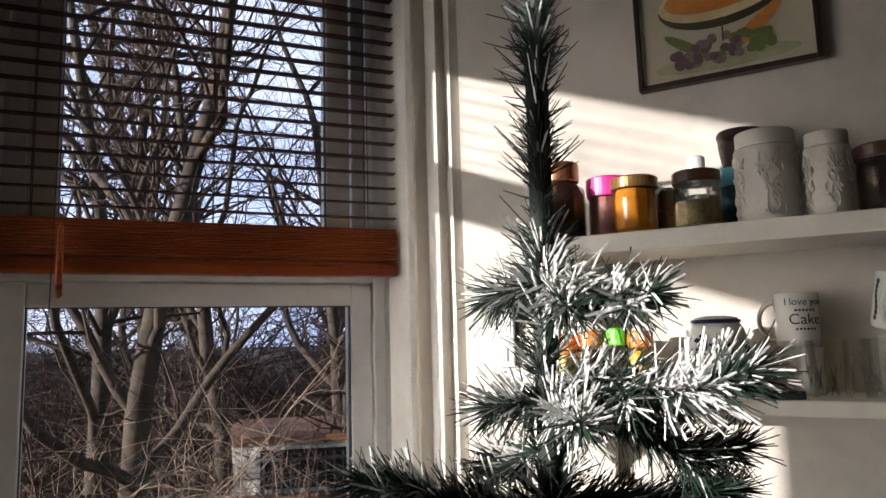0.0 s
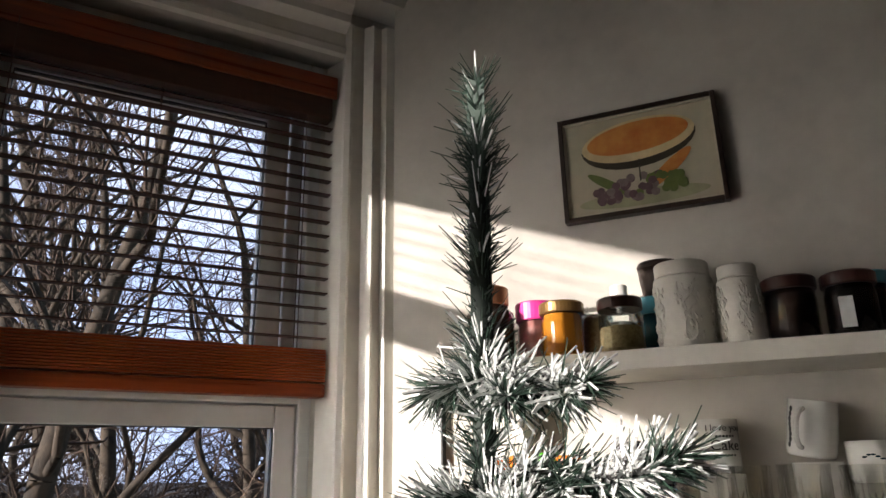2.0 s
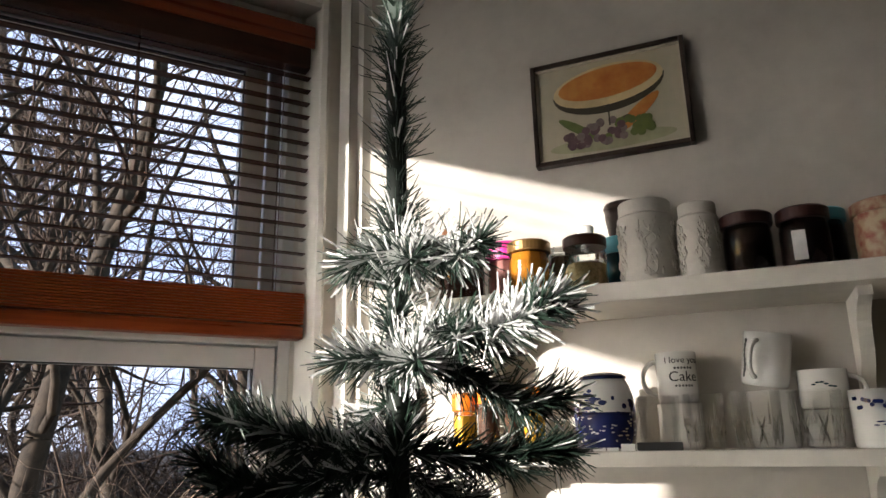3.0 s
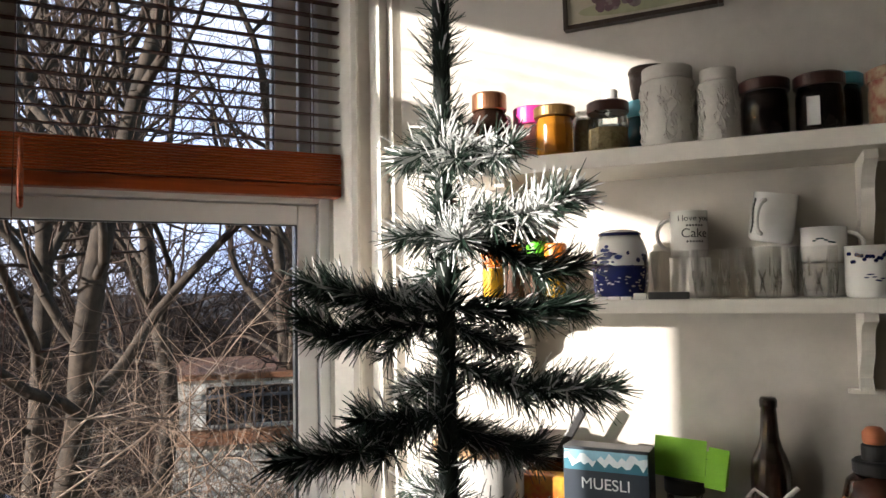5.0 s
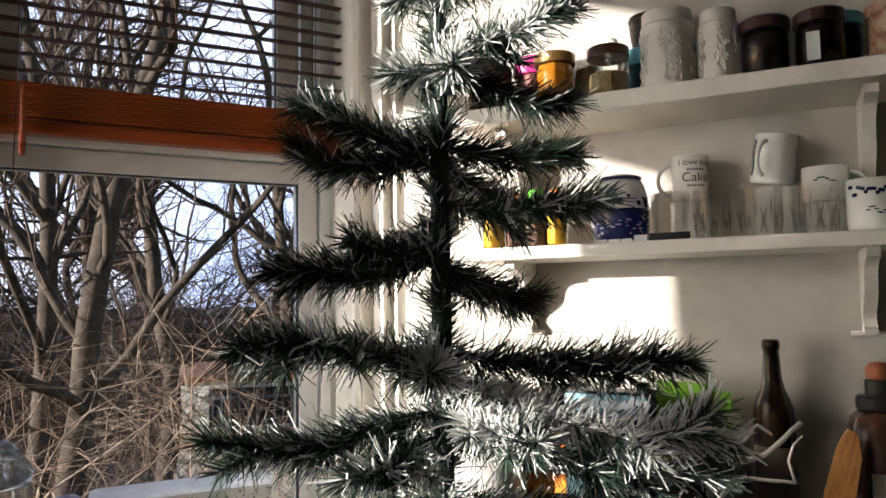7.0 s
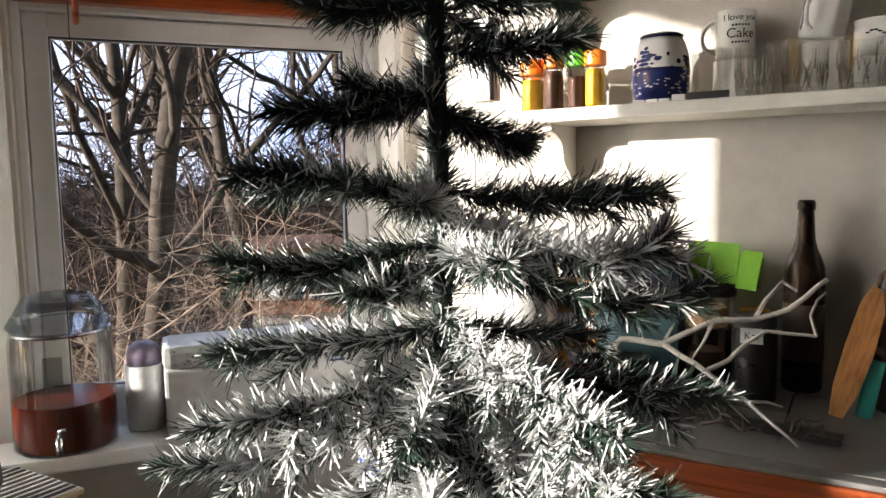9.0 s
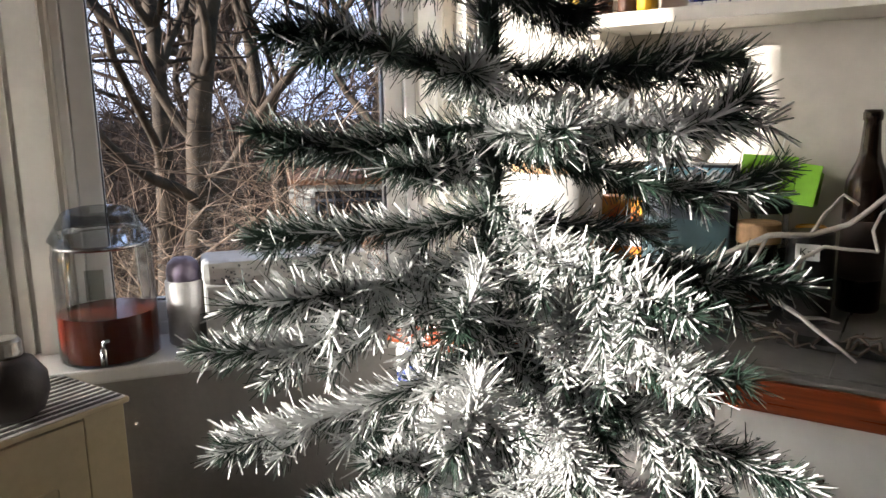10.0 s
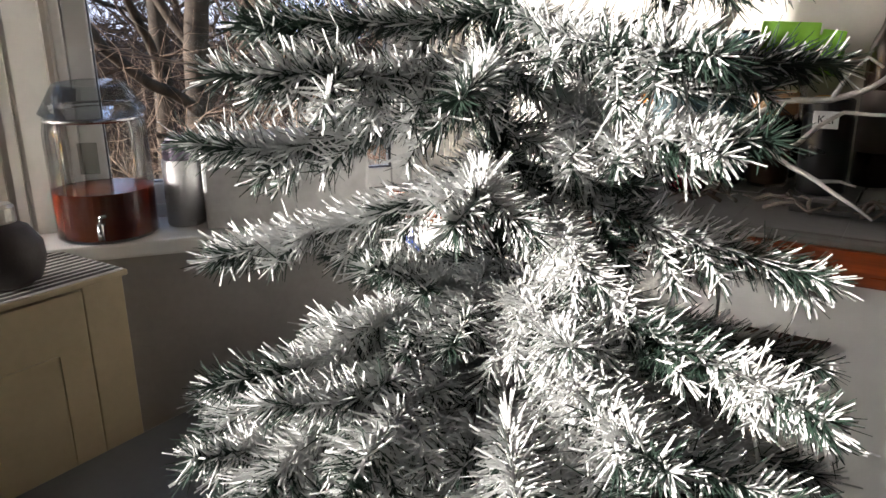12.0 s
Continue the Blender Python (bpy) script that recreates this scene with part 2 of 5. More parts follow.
def frame_bars(parent, x0, x1, z0, z1, wd, y0, y1, name, material, at):
    """Four bars round an opening whose clear size is x0..x1, z0..z1."""
    for a0, a1, b0, b1 in ((x0 - wd, x0, z0 - wd, z1 + wd), (x1, x1 + wd, z0 - wd, z1 + wd), (x0, x1, z0 - wd, z0), (x0, x1, z1, z1 + wd)):
        part(name, boxed(a0, a1, y0, y1, b0, b1, bevel=0.004), material, parent, at=at)


def pane(parent, x0, x1, z0, z1, y, at):
    p = part("pane", boxed(x0, x1, y, y + 0.004, z0, z1), M_PANE, parent, at=at)
    p.visible_shadow = False
    return p


win = thing("window_1", "white framed window with upper and lower panes", "window", WIN, kind="structure")
I4 = Matrix.Identity(4)
frame_bars(win, -0.002, 0.669, 0.845, 1.652, 0.050, -0.012, 0.045, "lower_frame", M_FRAME, I4)
frame_bars(win, 0.0, 0.667, 0.847, 1.650, 0.004, -0.006, 0.012, "seal", M_SEAL, I4)
pane(win, 0.0, 0.667, 0.847, 1.650, 0.006, I4)
part("transom", boxed(-0.074, 0.75, -0.018, 0.05, 1.706, 1.735, bevel=0.004), M_FRAME, win, at=I4)
frame_bars(win, 0.049, 0.612, 1.80, 2.412, 0.058, -0.010, 0.045, "upper_frame", M_FRAME, I4)
frame_bars(win, 0.051, 0.610, 1.802, 2.410, 0.004, -0.004, 0.012, "seal", M_SEAL, I4)
pane(win, 0.051, 0.610, 1.802, 2.410, 0.006, I4)
part("outer_frame", boxed(0.722, 0.752, -0.02, 0.05, SILL_Z, 2.60, bevel=0.004), M_FRAME, win, at=I4)
part("outer_frame", boxed(0.680, 0.716, 0.01, 0.05, 1.74, 2.60, bevel=0.004), M_FRAME, win, at=I4)
part("outer_frame", boxed(-0.075, -0.054, -0.02, 0.05, SILL_Z, 2.60, bevel=0.004), M_FRAME, win, at=I4)
part("outer_frame", boxed(-0.053, -0.0095, -0.016, 0.045, 1.736, 2.474, bevel=0.004), M_FRAME, win, at=I4)
part("head_frame", boxed(-0.05, 0.72, -0.02, 0.05, 2.475, 2.60, bevel=0.004), M_FRAME, win, at=I4)
part("bottom_frame", boxed(-0.05, 0.72, -0.016, 0.05, SILL_Z, 0.794, bevel=0.004), M_FRAME, win, at=I4)
# the two windows of the side wall: outer frame and one thin mullion each
for x0, x1 in ((0.05, 1.53), (2.65, 3.95)):
    o = thing("window_2", "white framed side window letting low sun in", "window", LEFT, kind="structure")
    frame_bars(o, x0 + 0.012, x1 - 0.012, 0.862, 2.408, 0.012, -0.06, -0.02, "frame", M_FRAME, I4)
    pane(o, x0 + 0.012, x1 - 0.012, 0.862, 2.408, -0.045, I4)
    if x0 > 2:
        # unseen thick bar, added so its shadow falls on the tree's middle tiers
        part("transom", boxed(x0 + 0.013, x1 - 0.013, -0.07, -0.01, 1.87, 2.02, bevel=0.004), M_FRAME, o, at=I4)


def venetian(x0, x1, zrail, ztop, zhead, stack, at, y=-0.05, depth=0.024, cord=True, tilt=2):
    o = thing("venetian_blind", "red-brown wooden slatted blind, half drawn up in the window", "blind", at)
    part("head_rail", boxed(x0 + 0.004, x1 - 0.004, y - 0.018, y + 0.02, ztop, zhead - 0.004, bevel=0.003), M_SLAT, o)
    part("valance", boxed(x0 - 0.004, x1 + 0.004, y - 0.028, y - 0.019, zhead - 0.062, zhead, bevel=0.003), M_REDWOOD, o)
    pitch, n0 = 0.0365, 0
    # same wood as the stacked slats, coloured darker for their against-the-light shade
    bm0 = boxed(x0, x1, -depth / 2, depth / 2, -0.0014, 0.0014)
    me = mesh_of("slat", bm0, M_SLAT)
    z = zrail + stack + 0.03
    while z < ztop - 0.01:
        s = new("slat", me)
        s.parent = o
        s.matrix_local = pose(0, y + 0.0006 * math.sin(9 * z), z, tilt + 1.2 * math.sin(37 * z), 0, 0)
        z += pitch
    m2 = mesh_of("stacked_slat", boxed(x0, x1, -0.017, 0.017, 0, 0.0052, bevel=0.0012), M_REDWOOD)
    k = 0
    while 0.036 + k * 0.0064 < stack:
        s = new("stacked_slat", m2)
        s.parent = o
        s.matrix_local = Matrix.Translation((0.0012 * math.sin(5 * k), y + 0.0018 * math.sin(3.1 * k), zrail + 0.036 + k * 0.0064))
        k += 1
    part("bottom_rail", boxed(x0, x1, y - 0.020, y + 0.020, zrail, zrail + 0.033, bevel=0.007), M_REDWOOD, o)
    for q in (0.085, 0.5, 0.915):
        xx = x0 + q * (x1 - x0)
        for dy in (-depth / 2 - 0.001, depth / 2 + 0.001):
            part("ladder_cord", boxed(xx - 0.0009, xx + 0.0009, y + dy - 0.0008, y + dy + 0.0008, zrail + 0.03, ztop), M_SLAT, o)
    if cord:
        part("pull_cord", tube([(x0 + 0.115, y - 0.032, zhead - 0.05), (x0 + 0.117, y - 0.033, 1.9), (x0 + 0.113, y - 0.033, 1.63), (x0 + 0.098, y - 0.033, 1.3)], 0.0012, 6), M_SLAT, o)
        part("tassel", lathe([(0.0015, 0), (0.0065, 0.004), (0.007, 0.02), (0.0055, 0.14), (0.003, 0.15)], 14), M_REDWOOD, o, at=(x0 + 0.128, y - 0.034, 1.665))
    return o


venetian(-0.066, 0.768, 1.717, 2.425, 2.545, 0.109, WIN)
venetian(0.06, 1.50, 2.06, 2.41, 2.50, 0.109, LEFT, y=-0.035, depth=0.018, cord=False, tilt=-22)
venetian(2.67, 3.93, 2.19, 2.41, 2.50, 0.109, LEFT, y=-0.035, depth=0.018, cord=False, tilt=-22)

# ---- outdoors ----
rng = np.random.default_rng(5)
M_EARTH = mat("leaf_litter", (0.024, 0.014, 0.009), 0.95, var=0.25, scale=0.8, bump=0.6, bscale=9, second=(0.012, 0.008, 0.006))
M_BARK = mat("bark", (0.085, 0.064, 0.049), 0.9, var=0.25, scale=7, bump=0.9, bscale=25, second=(0.022, 0.016, 0.012))
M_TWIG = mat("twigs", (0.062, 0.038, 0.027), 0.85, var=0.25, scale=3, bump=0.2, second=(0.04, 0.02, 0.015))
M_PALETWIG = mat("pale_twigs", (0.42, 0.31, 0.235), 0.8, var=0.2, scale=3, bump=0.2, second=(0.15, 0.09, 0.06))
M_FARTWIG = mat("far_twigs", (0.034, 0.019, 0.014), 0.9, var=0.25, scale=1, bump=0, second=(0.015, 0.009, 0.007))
GROUND = -3.0


def ground_z(x, y):
    d = math.hypot(x + 1.3, y - 1.4)
    t = min(max((d - 9) / 22, 0), 1)
    return GROUND + 3.6 * t * t * (3 - 2 * t)


bm = bmesh.new()
rings = []
for r in [0.0, 2, 4, 6, 8, 10, 12, 14, 17, 20, 24, 28, 32, 40, 80, 300, 2500]:
    ring = []
    for k in range(40):
        x, y = -1.3 + r * math.cos(k * math.pi / 20), 1.4 + r * math.sin(k * math.pi / 20)
        bump_z = 0.0 if r < 3 or r > 60 else 0.35 * noise.noise((x * 0.3, y * 0.3, 0))
        ring.append(bm.verts.new((x, y, ground_z(x, y) + bump_z)))
    rings.append(ring)
for r0, r1 in zip(rings, rings[1:]):
    for k in range(40):
        j = (k + 1) % 40
        bm.faces.new((r0[k], r1[k], r1[j], r0[j]))
bmesh.ops.remove_doubles(bm, verts=bm.verts, dist=0.0005)
tagged(part("ground", bm, M_EARTH, smooth=True), "brown leaf-littered ground rising behind the house", "ground", kind="structure")


def sticks(segs, sides=3):
    """One mesh of thin tapered bars: rows of p0, p1, r0, r1."""
    segs = np.asarray(segs, float)
    p0, p1, r0, r1 = segs[:, 0:3], segs[:, 3:6], segs[:, 6], segs[:, 7]
    d = p1 - p0
    d /= np.linalg.norm(d, axis=1)[:, None] + 1e-9
    ref = np.where(np.abs(d[:, 2:3]) < 0.9, [[0, 0, 1.0]], [[1.0, 0, 0]])
    a = np.cross(d, ref)
    a /= np.linalg.norm(a, axis=1)[:, None]
    b = np.cross(d, a)
    n = len(segs)
    vs = np.zeros((n, 2 * sides, 3))
    for k in range(sides):
        o = math.cos(2 * math.pi * k / sides) * a + math.sin(2 * math.pi * k / sides) * b
        vs[:, k] = p0 + o * r0[:, None]
        vs[:, sides + k] = p1 + o * r1[:, None]
    quad = np.array([[k, (k + 1) % sides, sides + (k + 1) % sides, sides + k] for k in range(sides)])
    faces = (quad[None] + (np.arange(n) * 2 * sides)[:, None, None]).reshape(-1, 4)
    return vs.reshape(-1, 3), faces


def stick_mesh(name, segs, material, sides=3, slots=None, smooth=True):
    vs, fs = sticks(segs, sides)
    me = bpy.data.meshes.new(name)
    me.from_pydata(vs.tolist(), [], fs.tolist())
    for x in (material if isinstance(material, (list, tuple)) else [material]):
        me.materials.append(x)
    if slots is not None:
        me.polygons.foreach_set("material_index", np.repeat(np.asarray(slots, dtype=np.int32), sides))
    if smooth:
        me.polygons.foreach_set("use_smooth", np.ones(len(me.polygons), dtype=bool))
    me.update()
    return me


def grow(base, way, length, radius, level, big, fine, r):
    """A limb that wanders, forks and ends in twigs; thick pieces go to big, thin ones to fine."""
    p, d = np.array(base, float), np.array(way, float)
    n = max(3, int(length / (0.22 if level else 0.45)))
    step = length / n
    for k in range(n):
        d = d + r.normal(0, (0.075, 0.15, 0.2, 0.24, 0.24)[level], 3) + [0, 0, 0.05 if level < 2 else 0.02]
        d /= np.linalg.norm(d)
        q = p + d * step
        f0, f1 = 1 - 0.8 * k / n, 1 - 0.8 * (k + 1) / n
        (big if radius * f0 > 0.022 else fine).append([*p, *q, radius * f0, radius * f1])
        p = q
        if level < 4 and (level or k > n * 0.32) and r.random() < (0.92, 0.50, 0.34, 0.20)[level]:
            for _ in range(1 + (r.random() < 0.4)):
                side = np.cross(d, r.normal(0, 1, 3))
                side /= np.linalg.norm(side) + 1e-9
                nd = d * r.uniform(0.4, 0.9) + side * r.uniform(0.5, 1.0) + [0, 0, 0.08]
                thick = r.uniform(0.3, 0.65) if level == 0 else r.uniform(0.3, 0.55)
                grow(p, nd / np.linalg.norm(nd), length * r.uniform(0.26, 0.5), radius * f1 * thick, level + 1, big, fine, r)


def bare_tree(az, dist, height, radius, lean, seed):
    r = np.random.default_rng(seed)
    x, y = dist * math.cos(radians(az)), 0.14 + dist * math.sin(radians(az))
    z = ground_z(x, y) - 0.3
    big, fine = [], []
    grow((0, 0, 0), (lean[0], lean[1], 1.0), height, radius, 0, big, fine, r)
    o = thing("bare_tree", "bare winter tree with pale sunlit bark", "tree", (x, y, z), group="bare trees outside")
    trunk = new("trunk", stick_mesh("trunk", big, M_BARK, 7))
    crown = new("crown", stick_mesh("crown", fine, M_TWIG, 3))
    trunk.parent = crown.parent = o
    return len(big) + len(fine)


TREES = [(142.4, 6.6, 10.0, 0.135, (0.07, 0.08), 3), (137.8, 7.2, 10.0, 0.130, (0.0, 0.02), 11), (134.2, 16.5, 14.0, 0.30, (-0.04, -0.05), 7), (130.4, 15.8, 13.0, 0.26, (0.05, 0.06), 21),
         (146.5, 6.9, 9.5, 0.130, (0.10, 0.12), 5), (124.8, 7.6, 9.5, 0.130, (-0.06, -0.05), 31), (121.0, 6.9, 9.0, 0.120, (-0.08, 0.0), 13),
         (139.8, 12.5, 11.0, 0.19, (0.03, 0.04), 41), (117.0, 8.5, 9.5, 0.140, (0.0, 0.0), 53)]
for row in TREES:
    bare_tree(*row)


def thicket(name, count, d0, d1, az0, az1, h0, h1, rad, material, seed, label, kids=5, spread=0.6, lift=1.6):
    """Shrubs: stems that arch over and cross one another, split into crooked twigs."""
    r = np.random.default_rng(seed)
    segs = []
    for _ in range(count):
        az, dist = radians(r.uniform(az0, az1)), r.uniform(d0, d1)
        # a gap through which the garden house shows
        if 123.5 < math.degrees(az) < 137.0 and dist < 8.4 and r.random() < 0.93:
            continue
        p = np.array([dist * math.cos(az), 0.14 + dist * math.sin(az), 0.0])
        p[2] = ground_z(p[0], p[1]) + r.uniform(0, lift)
        d = np.array([r.normal(0, spread), r.normal(0, spread), 0.9])
        d /= np.linalg.norm(d)
        n, length, rr = 11, r.uniform(h0, h1), rad * r.uniform(0.5, 1.5)
        bend = r.normal(0, 0.15, 3) - [0, 0, 0.13]
        for k in range(n):
            d = d + bend + r.normal(0, 0.27, 3)
            d /= np.linalg.norm(d)
            q = p + d * length / n
            f = 1 - 0.75 * k / n
            segs.append([*p, *q, rr * f, rr * (f - 0.07)])
            p = q
            for _ in range(kids if k > 2 else 1):
                e, pp = d * 0.35 + r.normal(0, 0.7, 3), p.copy()
                for i in range(4):
                    e = e / np.linalg.norm(e)
                    qq = pp + e * length * r.uniform(0.03, 0.075)
                    segs.append([*pp, *qq, rr * f * (0.5 - 0.09 * i), rr * f * (0.41 - 0.09 * i)])
                    pp, e = qq, e + r.normal(0, 0.45, 3)
    ob = new(name, stick_mesh(name, segs, material, 3))
    return tagged(ob, label, "shrubs", kind="stuff")


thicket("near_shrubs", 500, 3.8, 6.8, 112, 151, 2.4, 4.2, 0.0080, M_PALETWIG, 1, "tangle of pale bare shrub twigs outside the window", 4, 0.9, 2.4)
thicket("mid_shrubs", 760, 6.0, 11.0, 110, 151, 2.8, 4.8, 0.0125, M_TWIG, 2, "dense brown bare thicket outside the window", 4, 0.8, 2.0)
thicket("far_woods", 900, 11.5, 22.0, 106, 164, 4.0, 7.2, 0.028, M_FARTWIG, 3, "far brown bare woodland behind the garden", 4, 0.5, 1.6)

# pale winter sky far behind the wood
def sky_sheet():
    m = bpy.data.materials.new("pale_winter_sky")
    m.use_nodes = True
    t, ln = m.node_tree.nodes, m.node_tree.links
    t.remove(t["Principled BSDF"])
    em, nz, rp, co = t.new("ShaderNodeEmission"), t.new("ShaderNodeTexNoise"), t.new("ShaderNodeValToRGB"), t.new("ShaderNodeTexCoord")
    nz.inputs["Scale"].default_value, nz.inputs["Detail"].default_value = 0.012, 5
    rp.color_ramp.elements[0].color, rp.color_ramp.elements[1].color = (0.44, 0.56, 0.88, 1), (0.78, 0.84, 1.02, 1)
    rp.color_ramp.elements[0].position, rp.color_ramp.elements[1].position = 0.35, 0.7
    ln.new(co.outputs["Object"], nz.inputs["Vector"])
    ln.new(nz.outputs[0], rp.inputs[0])
    ln.new(rp.outputs[0], em.inputs[0])
    ln.new(em.outputs[0], t["Material Output"].inputs[0])
    bm = bmesh.new()
    cols = []
    for k in range(25):
        a = radians(96 + 80 * k / 24)
        cols.append([bm.verts.new((240 * math.cos(a) * c, 240 * math.sin(a) * c, z)) for z, c in ((-6, 1.0), (80, 0.97), (170, 0.80), (230, 0.5))])
    for c0, c1 in zip(cols, cols[1:]):
        for i in range(3):
            bm.faces.new((c0[i], c1[i], c1[i + 1], c0[i + 1]))
    tagged(part("backdrop", bm, m, smooth=True), "pale blue winter sky behind the bare wood", "sky", kind="structure")


sky_sheet()

# neighbour's low building among the trees
M_WHITEWALL = mat("white_render", (0.80, 0.81, 0.80), 0.8, var=0.08, scale=1.5, bump=0.3)
M_ROOFTRIM = mat("terracotta", (0.34, 0.16, 0.09), 0.8, var=0.15, scale=4)
M_DARKGLASS = mat("dark_window", (0.03, 0.035, 0.04), 0.1, var=0.1)
H = pose(-5.31, 6.32, 0, 0, 0, 38)
M_SLATEBLUE = mat("blue_grey_paint", (0.10, 0.13, 0.18), 0.6, var=0.15, scale=4)
house = thing("garden_house", "small white rendered garden house with a terracotta ledge", "house", H)
part("wall", boxed(-0.68, 1.6, 0.0, 1.8, -3.2, 0.54, bevel=0.01), M_WHITEWALL, house)
part("roof", boxed(-0.75, 1.7, -0.08, 1.9, 0.541, 0.61, bevel=0.02), M_ROOFTRIM, house)
part("ledge", boxed(-0.74, 1.66, -0.14, -0.001, -0.13, 0.02, bevel=0.02), M_ROOFTRIM, house)
hw = part("window", boxed(-0.31, 0.92, -0.03, -0.002, 0.07, 0.47), M_DARKGLASS, house)
for x0, x1, z0, z1 in ((-0.36, -0.31, 0.03, 0.51), (0.92, 0.97, 0.03, 0.51), (-0.31, 0.92, 0.03, 0.07), (-0.31, 0.92, 0.47, 0.51)):
    part("frame", boxed(x0, x1, -0.05, -0.003, z0, z1, bevel=0.004), M_WHITEWALL, hw)
part("rail", boxed(-0.30, 0.91, -0.10, -0.07, 0.36, 0.39), M_SLATEBLUE, house)
for k in range(14):
    part("baluster", boxed(-0.28 + 0.09 * k, -0.262 + 0.09 * k, -0.095, -0.075, 0.021, 0.44), M_SLATEBLUE, house)

# ---- the artificial tree ----
M_NEEDLE = mat("green_plastic_needles", (0.030, 0.060, 0.040), 0.5, var=0.25, scale=30, bump=0, second=(0.018, 0.034, 0.026))
M_FLOCK = mat("white_flocking", (0.80, 0.81, 0.80), 0.9, var=0.1, scale=60, bump=0.3, bscale=300)
M_POLE = mat("dark_green_pole", (0.026, 0.038, 0.030), 0.75, var=0.2, scale=30)


def axis_at(z):
    return np.array([-0.248 - 0.043 * (1.803 - z), 0.658 + 0.09 * (1.803 - z), z])


class Brush:
    """Gathers twigs and needles, and turns them into one mesh."""

    def __init__(self, r):
        self.r, self.segs, self.slots = r, [], []

    def wire(self, p, q, r0, r1):
        self.segs.append(np.array([[*p, *q, r0, r1]]))
        self.slots.append(np.zeros(1, int))

    # white share: snow flocking, plus sun and shade painted in by bough
    def needles(self, p, t, count, length, flock_sun, spread=0.65):
        r = self.r
        t = np.asarray(t, float)
        side = np.cross(t, r.normal(0, 1, (count, 3)))
        side /= np.linalg.norm(side, axis=1)[:, None] + 1e-9
        d = t * r.uniform(0.35, 1.05, (count, 1)) + side * r.uniform(spread * 0.6, spread * 1.35, (count, 1)) + r.normal(0, 0.2, (count, 3))
        d /= np.linalg.norm(d, axis=1)[:, None]
        ln = length * r.uniform(0.45, 1.25, (count, 1))
        p0 = np.asarray(p, float) + t * r.uniform(-0.003, 0.003, (count, 1))
        clump = 0.5 + 0.9 * noise.noise(Vector(p) * 26)
        white = r.random(count) < flock_sun * (0.45 + 0.8 * (0.5 + 0.5 * side[:, 2])) * (0.45 + 1.1 * clump)
        w0 = np.where(white, 0.00082 + 0.0002 * flock_sun, 0.00068) * r.uniform(0.7, 1.3, count)
        self.segs.append(np.concatenate([p0, p0 + d * ln, w0[:, None], (w0 * np.where(white, 0.62, 0.4))[:, None]], 1))
        self.slots.append(white.astype(int))

    def ready(self, name, parent):
        o = new(name, stick_mesh(name, np.concatenate(self.segs), [M_NEEDLE, M_FLOCK], 3, np.concatenate(self.slots), smooth=False))
        o.parent = parent
        return o


def bough(parent, root, tip, flock_sun, r, thick=1.0, name="branch"):
    """A branch: a drooping wire, a fan of side twigs that hang a little, and needles all round."""
    root, tip = np.array(root, float), np.array(tip, float)
    tip = tip - (tip - root) / np.linalg.norm(tip - root) * 0.016
    br = Brush(r)
    length = np.linalg.norm(tip - root)
    n = max(12, int(length / 0.0036))
    sag = r.uniform(0.0, 0.06) * length
    wig = r.normal(0, 0.006, 3) * length / 0.2
    pts = [root + (tip - root) * k / n - np.array([0, 0, sag * math.sin(math.pi * k / n)]) + wig * math.sin(2 * math.pi * k / n) for k in range(n + 1)]
    for k in range(n):
        p, q = pts[k], pts[k + 1]
        t = (q - p) / np.linalg.norm(q - p)
        f = k / n
        br.wire(p, q, 0.0030 * (1 - 0.6 * f), 0.0030 * (1 - 0.6 * (f + 1 / n)))
        fl = flock_sun * (0.6 + 0.5 * math.sin(math.pi * min(1, f * 1.1))) * (1.0 if f < 0.9 else 0.6)
        br.needles(p, t, int(round((23 if f > 0.12 else 12) * thick)), 0.0260 if f < 0.9 else 0.020, fl, 0.66)
    br.needles(pts[-1], (pts[-1] - pts[-3]) / np.linalg.norm(pts[-1] - pts[-3]), 26, 0.021, flock_sun * 0.5, 0.45)
    gap = 0.026
    twigs = int(length * 0.72 / gap)
    for j in range(twigs):
        s = 0.16 + 0.70 * (j + r.uniform(0.1, 0.9)) / max(twigs, 1)
        k = min(int(s * n), n - 1)
        t = (pts[k + 1] - pts[k]) / np.linalg.norm(pts[k + 1] - pts[k])
        side = np.cross(t, [0, 0, 1.0])
        side *= (1 if j % 2 else -1) / (np.linalg.norm(side) + 1e-9)
        d = t * r.uniform(0.7, 1.1) + side * r.uniform(0.35, 0.8) + [0, 0, r.uniform(-0.55, 0.12)]
        d /= np.linalg.norm(d)
        ln = min(0.085, length * 0.36) * (1.08 - 0.62 * s) * r.uniform(0.7, 1.15)
        m = max(5, int(ln / 0.0042))
        p = pts[k].copy()
        for i in range(m):
            d = d + np.array([0, 0, -0.018])
            d /= np.linalg.norm(d)
            br.wire(p, p + d * ln / m, 0.0016, 0.0014)
            br.needles(p, d, int(round(10 * thick)), 0.0215, flock_sun * 0.9, 0.58)
            p = p + d * ln / m
        br.needles(p, d, 10, 0.019, flock_sun * 0.7, 0.45)
    return br.ready(name, parent)


rt = np.random.default_rng(8)
xmas = thing("artificial_tree", "slim green artificial fir tree flocked with snow, undecorated", "tree", (axis_at(0.5)[0], axis_at(0.5)[1], 0.0))
off = np.array([axis_at(0.5)[0], axis_at(0.5)[1], 0.0])
part("trunk", tube([axis_at(z) - off for z in np.linspace(0.53, 1.72, 14)], [0.0125 - 0.006 * k / 13 for k in range(14)], 10), M_POLE, xmas, smooth=True)
